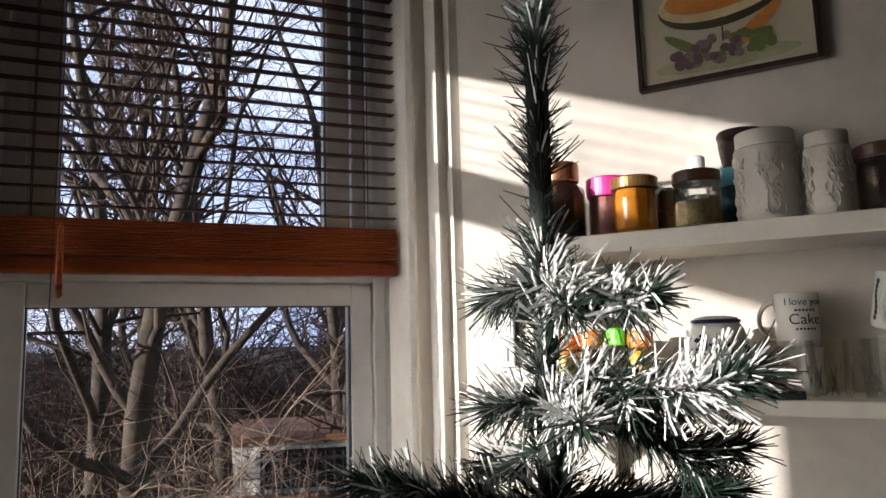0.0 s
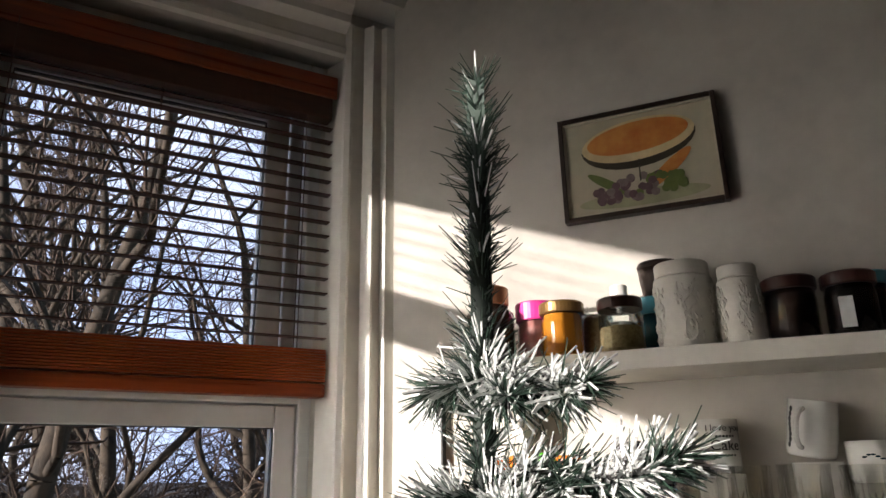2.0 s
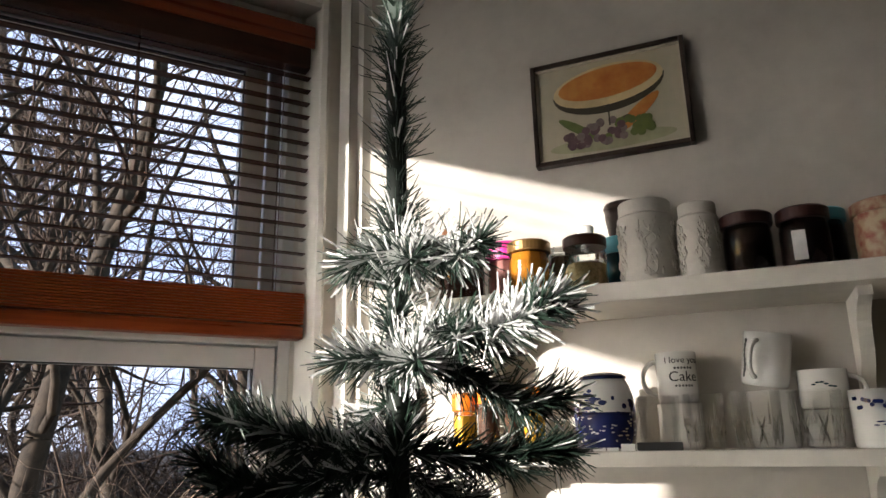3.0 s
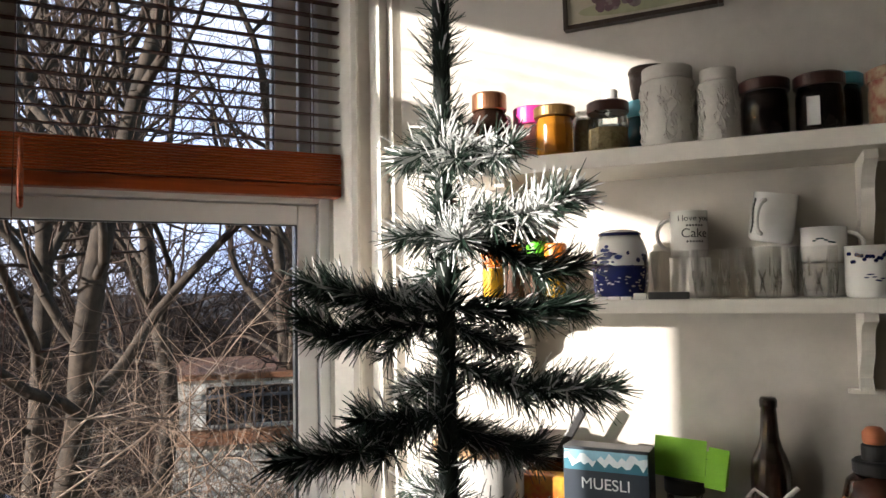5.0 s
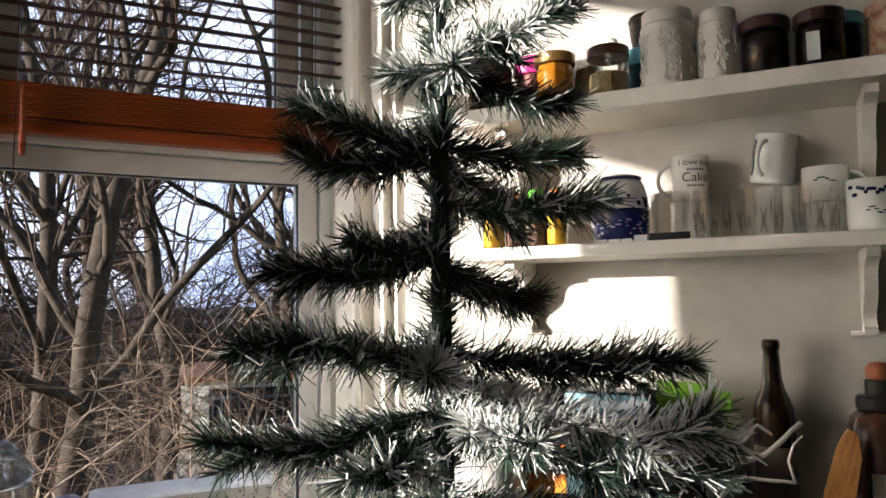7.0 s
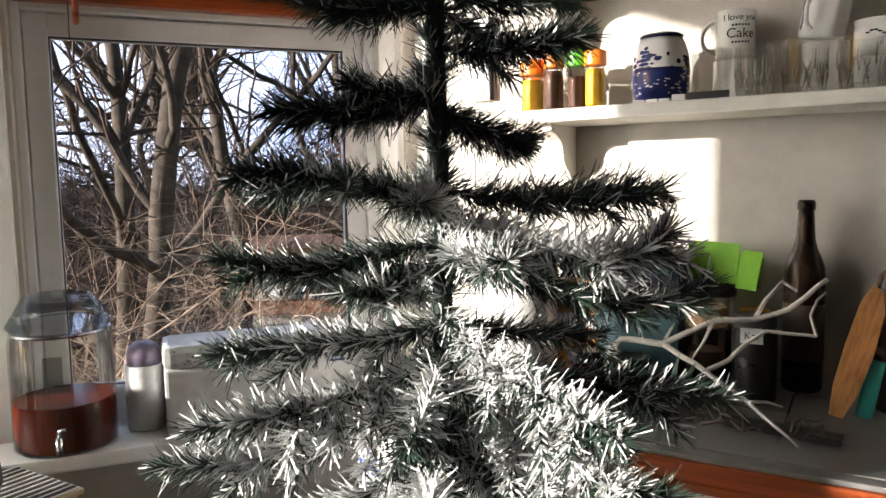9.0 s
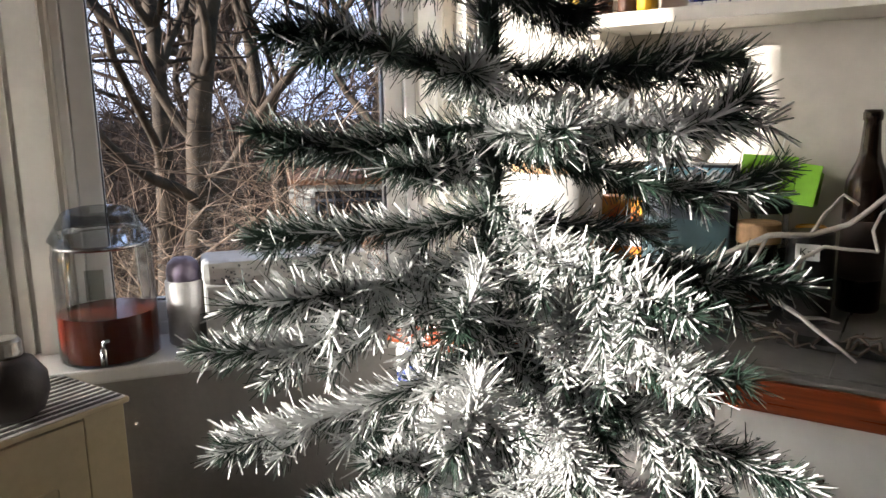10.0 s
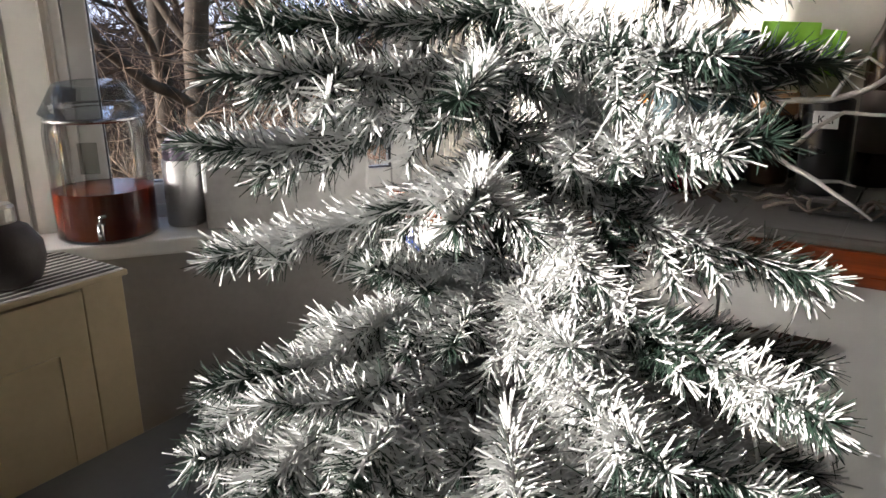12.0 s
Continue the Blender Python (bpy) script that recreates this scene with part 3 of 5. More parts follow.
# dark fuzz wound round the pole
br = Brush(rt)
for z in np.arange(0.75, 1.62, 0.006):
    br.needles(axis_at(z) - off + rt.normal(0, 0.004, 3), (0, 0, 1.0), 30, 0.026, 0.22 if z > 1.3 else 0.35, 0.9)
br.ready("trunk_wrap", xmas)
# the leader
br = Brush(rt)
for z in np.arange(1.575, 1.790, 0.0024):
    c = axis_at(z) - off
    br.wire(c, axis_at(z + 0.0024) - off, 0.007, 0.007)
    lush = 0.75 + 0.35 * math.sin(z * 95) + 0.15 * math.sin(z * 41)
    br.needles(c, (0.08 * rt.normal(), 0.08 * rt.normal(), 1.0), max(5, int(19 * lush)), 0.0195 if rt.random() < 0.85 else 0.031, 0.09 if z > 1.64 else 0.35, 0.72)
br.ready("leader", xmas)
# front branches, tier by tier: tip, height of the root, share of flocking;
# the share also carries light: high on sunlit boughs, low on shaded ones
def tier(boughs):
    for tip, zr, fl in boughs:
        bough(xmas, axis_at(zr) - off, np.array(tip) - off, fl, rt)


tier([
    ((-0.173, 0.63, 1.585), 1.603, 0.75), ((-0.3, 0.662, 1.585), 1.603, 0.35), ((-0.222, 0.632, 1.578), 1.6, 0.7),
    ((-0.131, 0.628, 1.552), 1.535, 0.65), ((-0.148, 0.724, 1.5), 1.528, 0.2), ((-0.298, 0.65, 1.525), 1.535, 0.4),
    ((-0.215, 0.625, 1.522), 1.53, 0.6), ((-0.343, 0.588, 1.498), 1.472, 0.2), ((-0.349, 0.59, 1.47), 1.455, 0.2),
    ((-0.112, 0.654, 1.416), 1.43, 0.3), ((-0.16, 0.78, 1.47), 1.475, 0.1), ((-0.339, 0.552, 1.371), 1.385, 0.15),
])
tier([
    ((-0.199, 0.766, 1.348), 1.38, 0.1), ((-0.3, 0.6, 1.395), 1.39, 0.2), ((-0.316, 0.496, 1.324), 1.31, 0.2),
    ((-0.065, 0.7, 1.305), 1.31, 0.2), ((-0.048, 0.642, 1.279), 1.275, 0.85), ((-0.235, 0.6, 1.3), 1.3, 0.9),
    ((-0.363, 0.518, 1.263), 1.262, 0.2), ((-0.05, 0.805, 1.224), 1.235, 0.15), ((-0.15, 0.6, 1.262), 1.255, 0.7),
    ((-0.28, 0.56, 1.235), 1.245, 0.45), ((-0.41, 0.554, 1.179), 1.19, 0.4), ((-0.35, 0.479, 1.148), 1.15, 0.85),
])
tier([
    ((-0.421, 0.501, 1.099), 1.11, 0.7), ((-0.058, 0.565, 1.157), 1.2, 0.6), ((-0.036, 0.604, 1.113), 1.135, 0.95),
    ((-0.02, 0.72, 1.15), 1.16, 0.35), ((-0.21, 0.55, 1.13), 1.165, 0.6), ((-0.433, 0.525, 1.001), 1.075, 0.75),
    ((-0.006, 0.7, 1.01), 1.075, 0.7), ((-0.143, 0.72, 1.056), 1.09, 0.7), ((-0.194, 0.517, 1.063), 1.08, 0.9),
    ((-0.318, 0.576, 1.008), 0.94, 0.9), ((-0.107, 0.64, 0.967), 1.08, 0.95), ((-0.138, 0.577, 0.981), 0.94, 0.95),
])
tier([
    ((-0.245, 0.585, 0.945), 0.985, 0.8), ((-0.518, 0.566, 0.84), 0.93, 0.9), ((-0.004, 0.74, 0.933), 0.99, 0.6),
    ((-0.05, 0.56, 0.9), 0.945, 0.9), ((-0.4, 0.46, 0.86), 0.92, 0.9), ((-0.03, 0.62, 0.855), 0.89, 0.85),
    ((-0.33, 0.43, 0.8), 0.85, 0.9),
    ((-0.47, 0.7, 0.96), 0.975, 0.35), ((-0.48, 0.68, 0.88), 0.9, 0.4), ((-0.45, 0.5, 0.78), 0.84, 0.9),
])
tier([
    ((-0.2, 0.4, 0.8), 0.85, 0.95), ((-0.02, 0.5, 0.8), 0.85, 0.95),
    ((0.04, 0.62, 0.86), 0.9, 0.85), ((-0.1, 0.43, 0.765), 0.82, 0.95), ((-0.52, 0.62, 0.755), 0.82, 0.85),
    ((-0.3, 0.44, 0.885), 0.93, 0.95), ((-0.07, 0.5, 0.93), 0.965, 0.95), ((-0.36, 0.53, 0.935), 0.96, 0.85),
    ((-0.367, 0.463, 0.938), 0.97, 0.9), ((-0.400, 0.470, 0.880), 0.93, 0.9), ((-0.377, 0.579, 0.924), 0.95, 0.8),
    ((-0.279, 0.573, 0.941), 0.97, 0.85), ((-0.060, 0.662, 0.927), 0.97, 0.9), ((0.010, 0.640, 0.900), 0.945, 0.9),
    ((-0.018, 0.560, 0.905), 0.93, 0.95), ((-0.060, 0.480, 0.865), 0.90, 0.95), ((-0.10, 0.70, 0.90), 0.93, 0.85),
    ((0.020, 0.680, 0.830), 0.88, 0.9), ((-0.150, 0.620, 0.954), 0.97, 0.95), ((-0.190, 0.520, 0.900), 0.93, 0.9),
    ((0.012, 0.561, 0.980), 0.975, 0.95), ((0.004, 0.530, 0.945), 0.945, 0.95), ((-0.050, 0.500, 0.960), 0.955, 1.0),
    ((-0.016, 0.480, 0.915), 0.925, 1.0), ((-0.105, 0.455, 0.915), 0.925, 1.0), ((-0.305, 0.455, 0.945), 0.945, 1.0),
    ((-0.225, 0.440, 0.915), 0.925, 1.0), ((-0.365, 0.440, 0.895), 0.905, 1.0), ((-0.270, 0.420, 0.875), 0.89, 1.0),
])
# branches on the far side and below, that only show between the others
for k in range(20):
    z = 0.60 + 0.91 * (k + 0.5) / 20
    ang = math.radians(35 + (k * 67) % 130)
    rad = 0.36 - 0.20 * (z - 0.45)
    if z > 1.25:
        rad *= 0.68
    tip = axis_at(z) + np.array([rad * math.cos(ang), rad * math.sin(ang) * 0.8, -0.01])
    bough(xmas, axis_at(z + 0.02) - off, tip - off, 0.35, rt, 0.7)
for k in range(9):
    z = 0.58 + 0.16 * k / 9
    ang = math.radians(180 + (k * 71) % 190)
    tip = axis_at(z) + np.array([0.36 * math.cos(ang), 0.36 * math.sin(ang), -0.02])
    bough(xmas, axis_at(z + 0.03) - off, tip - off, 0.75, rt, 0.7)
for k in range(4):
    part("foot", tube([(0.004, 0, 0.55), (0.08 * math.cos(k * 1.571), 0.08 * math.sin(k * 1.571), 0.50), (0.17 * math.cos(k * 1.571), 0.17 * math.sin(k * 1.571), 0.459)], 0.008, 8), M_POLE, xmas)

# ---- shelves, picture ----
M_GLASS = clear_glass("clear_glass")
M_TUMBLER = clear_glass("thin_tumbler_glass", (0.985, 0.985, 0.98), 0.3)
M_CRYSTAL = glassy("crystal_glass", (0.97, 0.97, 0.96), 0.015, 1.5)
M_AMBERGLASS = mat("brown_bottle_glass", (0.022, 0.011, 0.006), 0.22, var=0.2, scale=30, bump=0.25, bscale=70, coat=0.2)
M_WHITE = mat("white_glaze", (0.76, 0.75, 0.71), 0.18, var=0.04, scale=8, bump=0.02, coat=0.4)
M_BISQUE = mat("matt_cream_ceramic", (0.56, 0.53, 0.47), 0.6, var=0.08, scale=14, bump=0.15, bscale=120)
M_BLUE = mat("cobalt_blue_print", (0.018, 0.028, 0.13), 0.2, var=0.2, scale=20, bump=0, coat=0.4)
M_INK = mat("black_print", (0.02, 0.02, 0.02), 0.4, var=0.1, bump=0)


def plain(name, c, rough=0.45, **k):
    return mat(name, c, rough, var=k.pop("var", 0.12), scale=k.pop("scale", 18), bump=k.pop("bump", 0.08), **k)


M_HONEY = plain("honey", (0.55, 0.22, 0.02), 0.2, coat=0.6)
M_BEIGE = plain("oat_grains", (0.42, 0.33, 0.19), 0.9, scale=160, bump=0.5, second=(0.25, 0.18, 0.09))
M_DARKFILL = plain("dark_jam", (0.022, 0.010, 0.009), 0.25, coat=0.5)
M_BROWNFILL = plain("brown_spice", (0.085, 0.035, 0.018), 0.7, scale=120, bump=0.5)
M_PINK = plain("pink_plastic", (0.80, 0.05, 0.32), 0.35)
M_REDLID = plain("red_metal_lid", (0.045, 0.014, 0.011), 0.3, coat=0.4)
M_GOLDLID = plain("dull_gold_lid", (0.26, 0.15, 0.05), 0.35, metal=0.6)
M_TEAL = plain("pale_blue_plastic", (0.10, 0.42, 0.55), 0.35)
M_TEALDARK = plain("deep_teal_glass", (0.012, 0.055, 0.075), 0.15, coat=0.5)
M_WICKER = plain("dark_carved_wood", (0.028, 0.012, 0.007), 0.45, scale=60, bump=0.8, second=(0.02, 0.008, 0.005))
M_COPPER = plain("copper_lid", (0.35, 0.16, 0.08), 0.35, metal=0.7)
M_ORANGE = plain("orange_plastic", (0.75, 0.20, 0.012), 0.4)
M_YELLOW = plain("yellow_powder", (0.72, 0.42, 0.02), 0.6)
M_GREEN = plain("bright_green_plastic", (0.10, 0.50, 0.02), 0.4)
M_LIME = plain("lime_green_card", (0.22, 0.52, 0.02), 0.55, scale=10)
M_STEEL = plain("steel", (0.62, 0.62, 0.62), 0.22, metal=1.0)
M_PAPER = plain("white_paper", (0.74, 0.74, 0.72), 0.8)
M_CORK = plain("cork_lid", (0.45, 0.28, 0.15), 0.8, scale=90, bump=0.4)


def bracket(parent, x, z1, height, depth, worn=True):
    """A scrolled wooden shelf bracket in one board."""
    prof = [(WALL_Y, z1), (WALL_Y - depth, z1), (WALL_Y - depth, z1 - 0.016)]
    for k in range(1, 15):
        t = k / 15
        prof.append((WALL_Y - depth + (depth - 0.030) * (t ** 0.55) + 0.010 * math.sin(t * 9), z1 - 0.016 - (height - 0.034) * t))
    prof += [(WALL_Y - 0.034, z1 - height + 0.016), (WALL_Y - 0.044, z1 - height + 0.010), (WALL_Y - 0.044, z1 - height), (WALL_Y, z1 - height)]
    part("bracket", extrude_profile(prof, x - 0.011, x + 0.011), M_SHELF, parent)
    part("bracket_foot", boxed(x - 0.03, x + 0.03, WALL_Y - 0.02, WALL_Y, z1 - height - 0.006, z1 - height + 0.002, bevel=0.002), M_SHELF, parent)


S1, S2 = 1.748, 1.458
sh = thing("wall_shelf", "off-white painted upper shelf crowded with jars", "shelf")
part("board", boxed(-0.635, 1.4, 1.545, WALL_Y, 1.713, S1, bevel=0.003), M_SHELF, sh)
for x in (-0.545, 0.135, 0.95):
    bracket(sh, x, 1.713, 0.20, 0.16)
sh = thing("wall_shelf", "off-white painted lower shelf holding mugs and glasses", "shelf")
part("board", boxed(-0.635, 1.4, 1.56, WALL_Y, 1.432, S2, bevel=0.003), M_SHELF, sh)
for x in (-0.535, 0.125, 0.95):
    bracket(sh, x, 1.432, 0.152, 0.15)

# framed picture of fruit, painted in flat pieces of thin colour
pic = thing("framed_picture", "fruit painting with a cut melon in a dark narrow frame", "picture", pose(-0.268, WALL_Y - 0.001, 2.1815, 0, -0.6, 0))
M_PFRAME = plain("dark_brown_frame", (0.035, 0.018, 0.012), 0.35, coat=0.3)
for x0, x1, z0, z1 in ((-0.168, -0.158, -0.122, 0.122), (0.158, 0.168, -0.122, 0.122), (-0.158, 0.158, -0.122, -0.112), (-0.158, 0.158, 0.112, 0.122)):
    part("frame_bar", boxed(x0, x1, -0.024, 0, z0, z1, bevel=0.002), M_PFRAME, pic)
M_CANVAS = plain("canvas_beige", (0.46, 0.41, 0.30), 0.5, scale=5, second=(0.38, 0.36, 0.27))
part("canvas", boxed(-0.158, 0.158, -0.012, -0.006, -0.112, 0.112), M_CANVAS, pic)
M_GILT = plain("pale_inner_lip", (0.55, 0.50, 0.38), 0.4)
for x0, x1, z0, z1 in ((-0.158, -0.154, -0.112, 0.112), (0.154, 0.158, -0.112, 0.112), (-0.154, 0.154, -0.112, -0.108), (-0.154, 0.154, 0.108, 0.112)):
    part("lip", boxed(x0, x1, -0.018, -0.012, z0, z1), M_GILT, pic)


def blob(cx, cz, rx, rz, y, tilt=0.0, n=28, cut=None):
    bm = bmesh.new()
    vs = []
    for k in range(n):
        a = 2 * math.pi * k / n
        px, pz = rx * math.cos(a), rz * math.sin(a)
        if cut is not None:
            pz = min(pz, cut)
        c, s = math.cos(radians(tilt)), math.sin(radians(tilt))
        vs.append((cx + px * c - pz * s, cz + px * s + pz * c))
    f = [bm.verts.new((x, y, z)) for x, z in vs]
    b = [bm.verts.new((x, y + 0.0008, z)) for x, z in vs]
    bm.faces.new(f)
    for k in range(n):
        bm.faces.new((f[k], b[k], b[(k + 1) % n], f[(k + 1) % n]))
    bmesh.ops.recalc_face_normals(bm, faces=bm.faces)
    return bm


M_MELON = plain("painted_melon", (0.56, 0.24, 0.05), 0.5, scale=22, second=(0.46, 0.13, 0.025))
M_RIND = plain("painted_rind", (0.05, 0.04, 0.025), 0.5)
M_PGRAPE = plain("painted_grape", (0.13, 0.075, 0.085), 0.5, scale=60)
M_PGREY = plain("painted_bloom_grape", (0.20, 0.15, 0.15), 0.5, scale=60)
M_PGREEN = plain("painted_green", (0.13, 0.17, 0.045), 0.5, scale=40)
M_PPALE = plain("painted_pale_rim", (0.62, 0.50, 0.28), 0.5)
part("painted_shape", blob(0.0, -0.085, 0.135, 0.018, -0.0125), plain("painted_shadow", (0.36, 0.36, 0.22), 0.6), pic)
part("painted_shape", blob(0.0, 0.045, 0.122, 0.062, -0.0130, 4, cut=0.0), M_RIND, pic)
part("painted_shape", blob(0.0, 0.048, 0.120, 0.048, -0.0136, 4), M_PPALE, pic)
part("painted_shape", blob(0.0, 0.054, 0.108, 0.036, -0.0142, 4), M_MELON, pic)
part("painted_shape", blob(0.06, -0.03, 0.06, 0.014, -0.0140, 40), M_MELON, pic)
part("painted_shape", blob(-0.07, -0.045, 0.05, 0.010, -0.0140, -35), M_PGREEN, pic)
gr = random.Random(4)
for k in range(64):
    gx = gr.uniform(-0.095, 0.085)
    gz = -0.062 + gr.uniform(-0.028, 0.030) * (1 - abs(gx) * 6) + 0.12 * gx * (gx < 0)
    part("painted_grape", blob(gx, gz, 0.0092, 0.009, -0.0146 - 0.00003 * k, n=12), M_PGREEN if gx + gr.uniform(-0.03, 0.03) > 0.02 else (M_PGRAPE if k % 3 else M_PGREY), pic)
part("painted_stem", boxed(-0.002, 0.001, -0.0170, -0.0164, -0.05, 0.0), M_RIND, pic)


# ---- jars and crockery ----
def jar(name, label, cat, x, y, z, r, h, fill, level, lid, facets=0, lid_h=0.014, neck=0.86, group="jars on the shelf", glass=True, n=36):
    o = thing(name, label, cat, (x, y, z), group)
    hb = h - lid_h
    prof = [(r * 0.90, 0), (r, 0.006), (r, hb * 0.74), (r * 0.96, hb * 0.82), (r * neck, hb * 0.90), (r * neck, hb)]
    if glass:
        part("glass", lathe(prof, n, square=facets), M_GLASS, o, smooth=not facets)
        part("contents", lathe([(r * 0.84, 0.005), (r * 0.93, 0.010), (r * 0.93, hb * min(level, 0.72)), (r * 0.93 if level < 0.73 else r * neck * 0.9, hb * level)], n, square=facets), fill, o, smooth=not facets)
    else:
        part("body", lathe(prof, n, square=facets), fill, o, smooth=not facets)
    q = r * neck + 0.003
    part("lid", lathe([(q, hb - 0.008), (q + 0.001, hb - 0.006), (q + 0.001, h - 0.003), (q - 0.002, h), (q * 0.8, h + 0.0005), (q * 0.78, h - 0.001)], n), lid, o, smooth=False)
    return o


jar("spice_jar", "brown glass storage jar with a copper lid", "jar", -0.574, 1.615, S1, 0.048, 0.155, M_BROWNFILL, 0.95, M_COPPER, lid_h=0.03, neck=0.7)
jar("jar", "glass jar under a bright pink lid", "jar", -0.492, 1.665, S1, 0.040, 0.125, plain("pink_sweets", (0.50, 0.22, 0.20), 0.5, scale=80), 0.9, M_PINK, lid_h=0.03, neck=0.98)
jar("honey_jar", "faceted jar of amber honey, dark gold lid", "jar", -0.427, 1.607, S1, 0.041, 0.107, M_HONEY, 0.9, M_GOLDLID, facets=10, neck=0.95)
jar("jar", "small glass jar of beige grains", "jar", -0.372, 1.66, S1, 0.028, 0.102, M_BEIGE, 0.95, M_GLASS)
jar("jar", "faceted glass jar half full of oats, red-brown lid", "jar", -0.317, 1.607, S1, 0.041, 0.104, M_BEIGE, 0.55, M_REDLID, facets=10, neck=0.92)
jar("lotion_bottle", "clear bottle with a white stopper", "bottle", -0.328, 1.685, S1, 0.024, 0.150, M_PAPER, 0.6, M_WHITE, lid_h=0.026, neck=0.55)
jar("jar", "dark jar with a pale blue plastic lid", "jar", -0.262, 1.70, S1, 0.038, 0.118, M_TEALDARK, 0.9, M_TEAL, lid_h=0.026, neck=0.98, glass=False)
tin = thing("wooden_pot", "small dark carved wooden pot on a jar lid", "pot", (-0.248, 1.70, S1 + 0.1188))
part("body", lathe([(0.030, 0), (0.036, 0.012), (0.040, 0.04), (0.041, 0.058)], 32), M_WICKER, tin, smooth=True)
part("lid", lathe([(0.042, 0.058), (0.043, 0.064), (0.040, 0.070), (0.015, 0.074)], 32), M_WICKER, tin, smooth=True)


def canister(x, y, r, h, label):
    o = thing("ceramic_canister", label, "canister", (x, y, S1), "ceramic canisters")
    bm = lathe([(r * 0.96, 0), (r, 0.004), (r, h * 0.80), (r * 0.97, h * 0.825), (r * 0.88, h * 0.835)], 48)
    part("lid", lathe([(r * 0.92, h * 0.836), (r * 0.93, h * 0.85), (r * 0.93, h * 0.985), (r * 0.90, h), (r * 0.5, h + 0.001)], 48), M_BISQUE, o, smooth=True)
    # raised twining stems, leaves and buds, shallow and uneven
    cr = random.Random(int(r * 1e5))
    for mid in (math.radians(-78), math.radians(-150), math.radians(-10)):
        for ph in (0, 2.4):
            pts = []
            for k in range(40):
                t = k / 39
                a = mid + 0.20 * math.sin(2 * math.pi * t * 1.3 + ph) + 0.05 * math.sin(17 * t + ph)
                pts.append((r * 1.001 * math.cos(a), r * 1.001 * math.sin(a), 0.012 + (h * 0.76 - 0.02) * t))
            tube(pts, 0.0016, 6, bm)
        for k in range(30):
            a = mid + cr.uniform(-0.42, 0.42)
            z0, q = cr.uniform(0.014, h * 0.74), cr.uniform(0.0016, 0.0032)
            b, ln = a + cr.uniform(-0.12, 0.12), cr.uniform(0.004, 0.009)
            am = (a + b) / 2
            tube([(r * math.cos(a), r * math.sin(a), z0 - ln), (r * 1.012 * math.cos(am), r * 1.012 * math.sin(am), z0), (r * math.cos(b), r * math.sin(b), z0 + ln)], [0.0006, q, 0.0006], 6, bm)
    part("body", bm, M_BISQUE, o, smooth=True)
    return o


canister(-0.2025, 1.622, 0.0515, 0.160, "large matt cream ceramic canister with raised stems")
canister(-0.1085, 1.612, 0.0355, 0.142, "narrow matt cream ceramic canister with raised leaves")
jar("jam_jar", "jar of dark jam with a red lid", "jar", -0.029, 1.612, S1, 0.0415, 0.110, M_DARKFILL, 0.92, M_REDLID, neck=0.97)
o = jar("jam_jar", "jar of dark jam with a red lid and white label", "jar", 0.061, 1.607, S1, 0.0400, 0.107, M_DARKFILL, 0.92, M_REDLID, neck=0.97)
part("paper_label", boxed(-0.0205, 0.0005, -0.0435, -0.0405, 0.012, 0.062), M_PAPER, o, at=Matrix.Rotation(radians(-3), 4, "Z"))
jar("jam_jar", "dark jar with a deep teal lid", "jar", 0.096, 1.69, S1, 0.040, 0.122, M_DARKFILL, 0.92, M_TEAL, neck=0.98)
M_FLORAL = plain("floral_tin_print", (0.38, 0.30, 0.19), 0.5, scale=55, second=(0.22, 0.05, 0.03))
jar("storage_tin", "round tin printed with brown and red flowers", "tin", 0.187, 1.615, S1, 0.050, 0.105, M_FLORAL, 0.9, M_FLORAL, neck=0.99, glass=False)
jar("jam_jar", "jar of dark jam with a red lid", "jar", 0.30, 1.62, S1, 0.042, 0.110, M_DARKFILL, 0.92, M_REDLID, neck=0.97)

# lower shelf: small spice bottles
jar("spice_pot", "small glass pot with an orange lid", "jar", -0.578, 1.63, S2, 0.024, 0.112, M_YELLOW, 0.8, M_ORANGE, lid_h=0.026, neck=0.95, group="spice pots")
jar("spice_pot", "small glass pot of red-brown spice, orange lid", "jar", -0.526, 1.62, S2, 0.021, 0.118, M_BROWNFILL, 0.85, M_ORANGE, lid_h=0.02, neck=0.85, group="spice pots")
jar("spice_pot", "small glass pot with a bright green lid", "jar", -0.478, 1.63, S2, 0.020, 0.122, M_BROWNFILL, 0.7, M_GREEN, lid_h=0.024, neck=0.95, group="spice pots")
jar("spice_pot", "small glass pot of yellow powder, orange lid", "jar", -0.434, 1.615, S2, 0.021, 0.116, M_YELLOW, 0.85, M_ORANGE, lid_h=0.022, neck=0.9, group="spice pots")
jar("spice_pot", "small glass pot with an orange lid", "jar", -0.600, 1.69, S2, 0.022, 0.10, M_ORANGE, 0.7, M_ORANGE, lid_h=0.02, neck=0.95, group="spice pots")

# blue and white pot
tp = thing("teapot", "blue and white willow-pattern china pot with lid", "teapot", (-0.304, 1.625, S2))
BODY = [(0.044, 0), (0.050, 0.004), (0.0535, 0.03), (0.0545, 0.07), (0.052, 0.095), (0.046, 0.115), (0.039, 0.126)]
part("body", lathe(BODY, 48), M_WHITE, tp, smooth=True)
part("blue_band", lathe([(0.0505, 0.004), (0.0541, 0.03), (0.0551, 0.060), (0.0551, 0.066), (0.0540, 0.066)], 48), M_BLUE, tp, smooth=True)
part("rim", lathe([(0.040, 0.125), (0.0425, 0.127), (0.0425, 0.131), (0.038, 0.132)], 40), M_BLUE, tp, smooth=True)
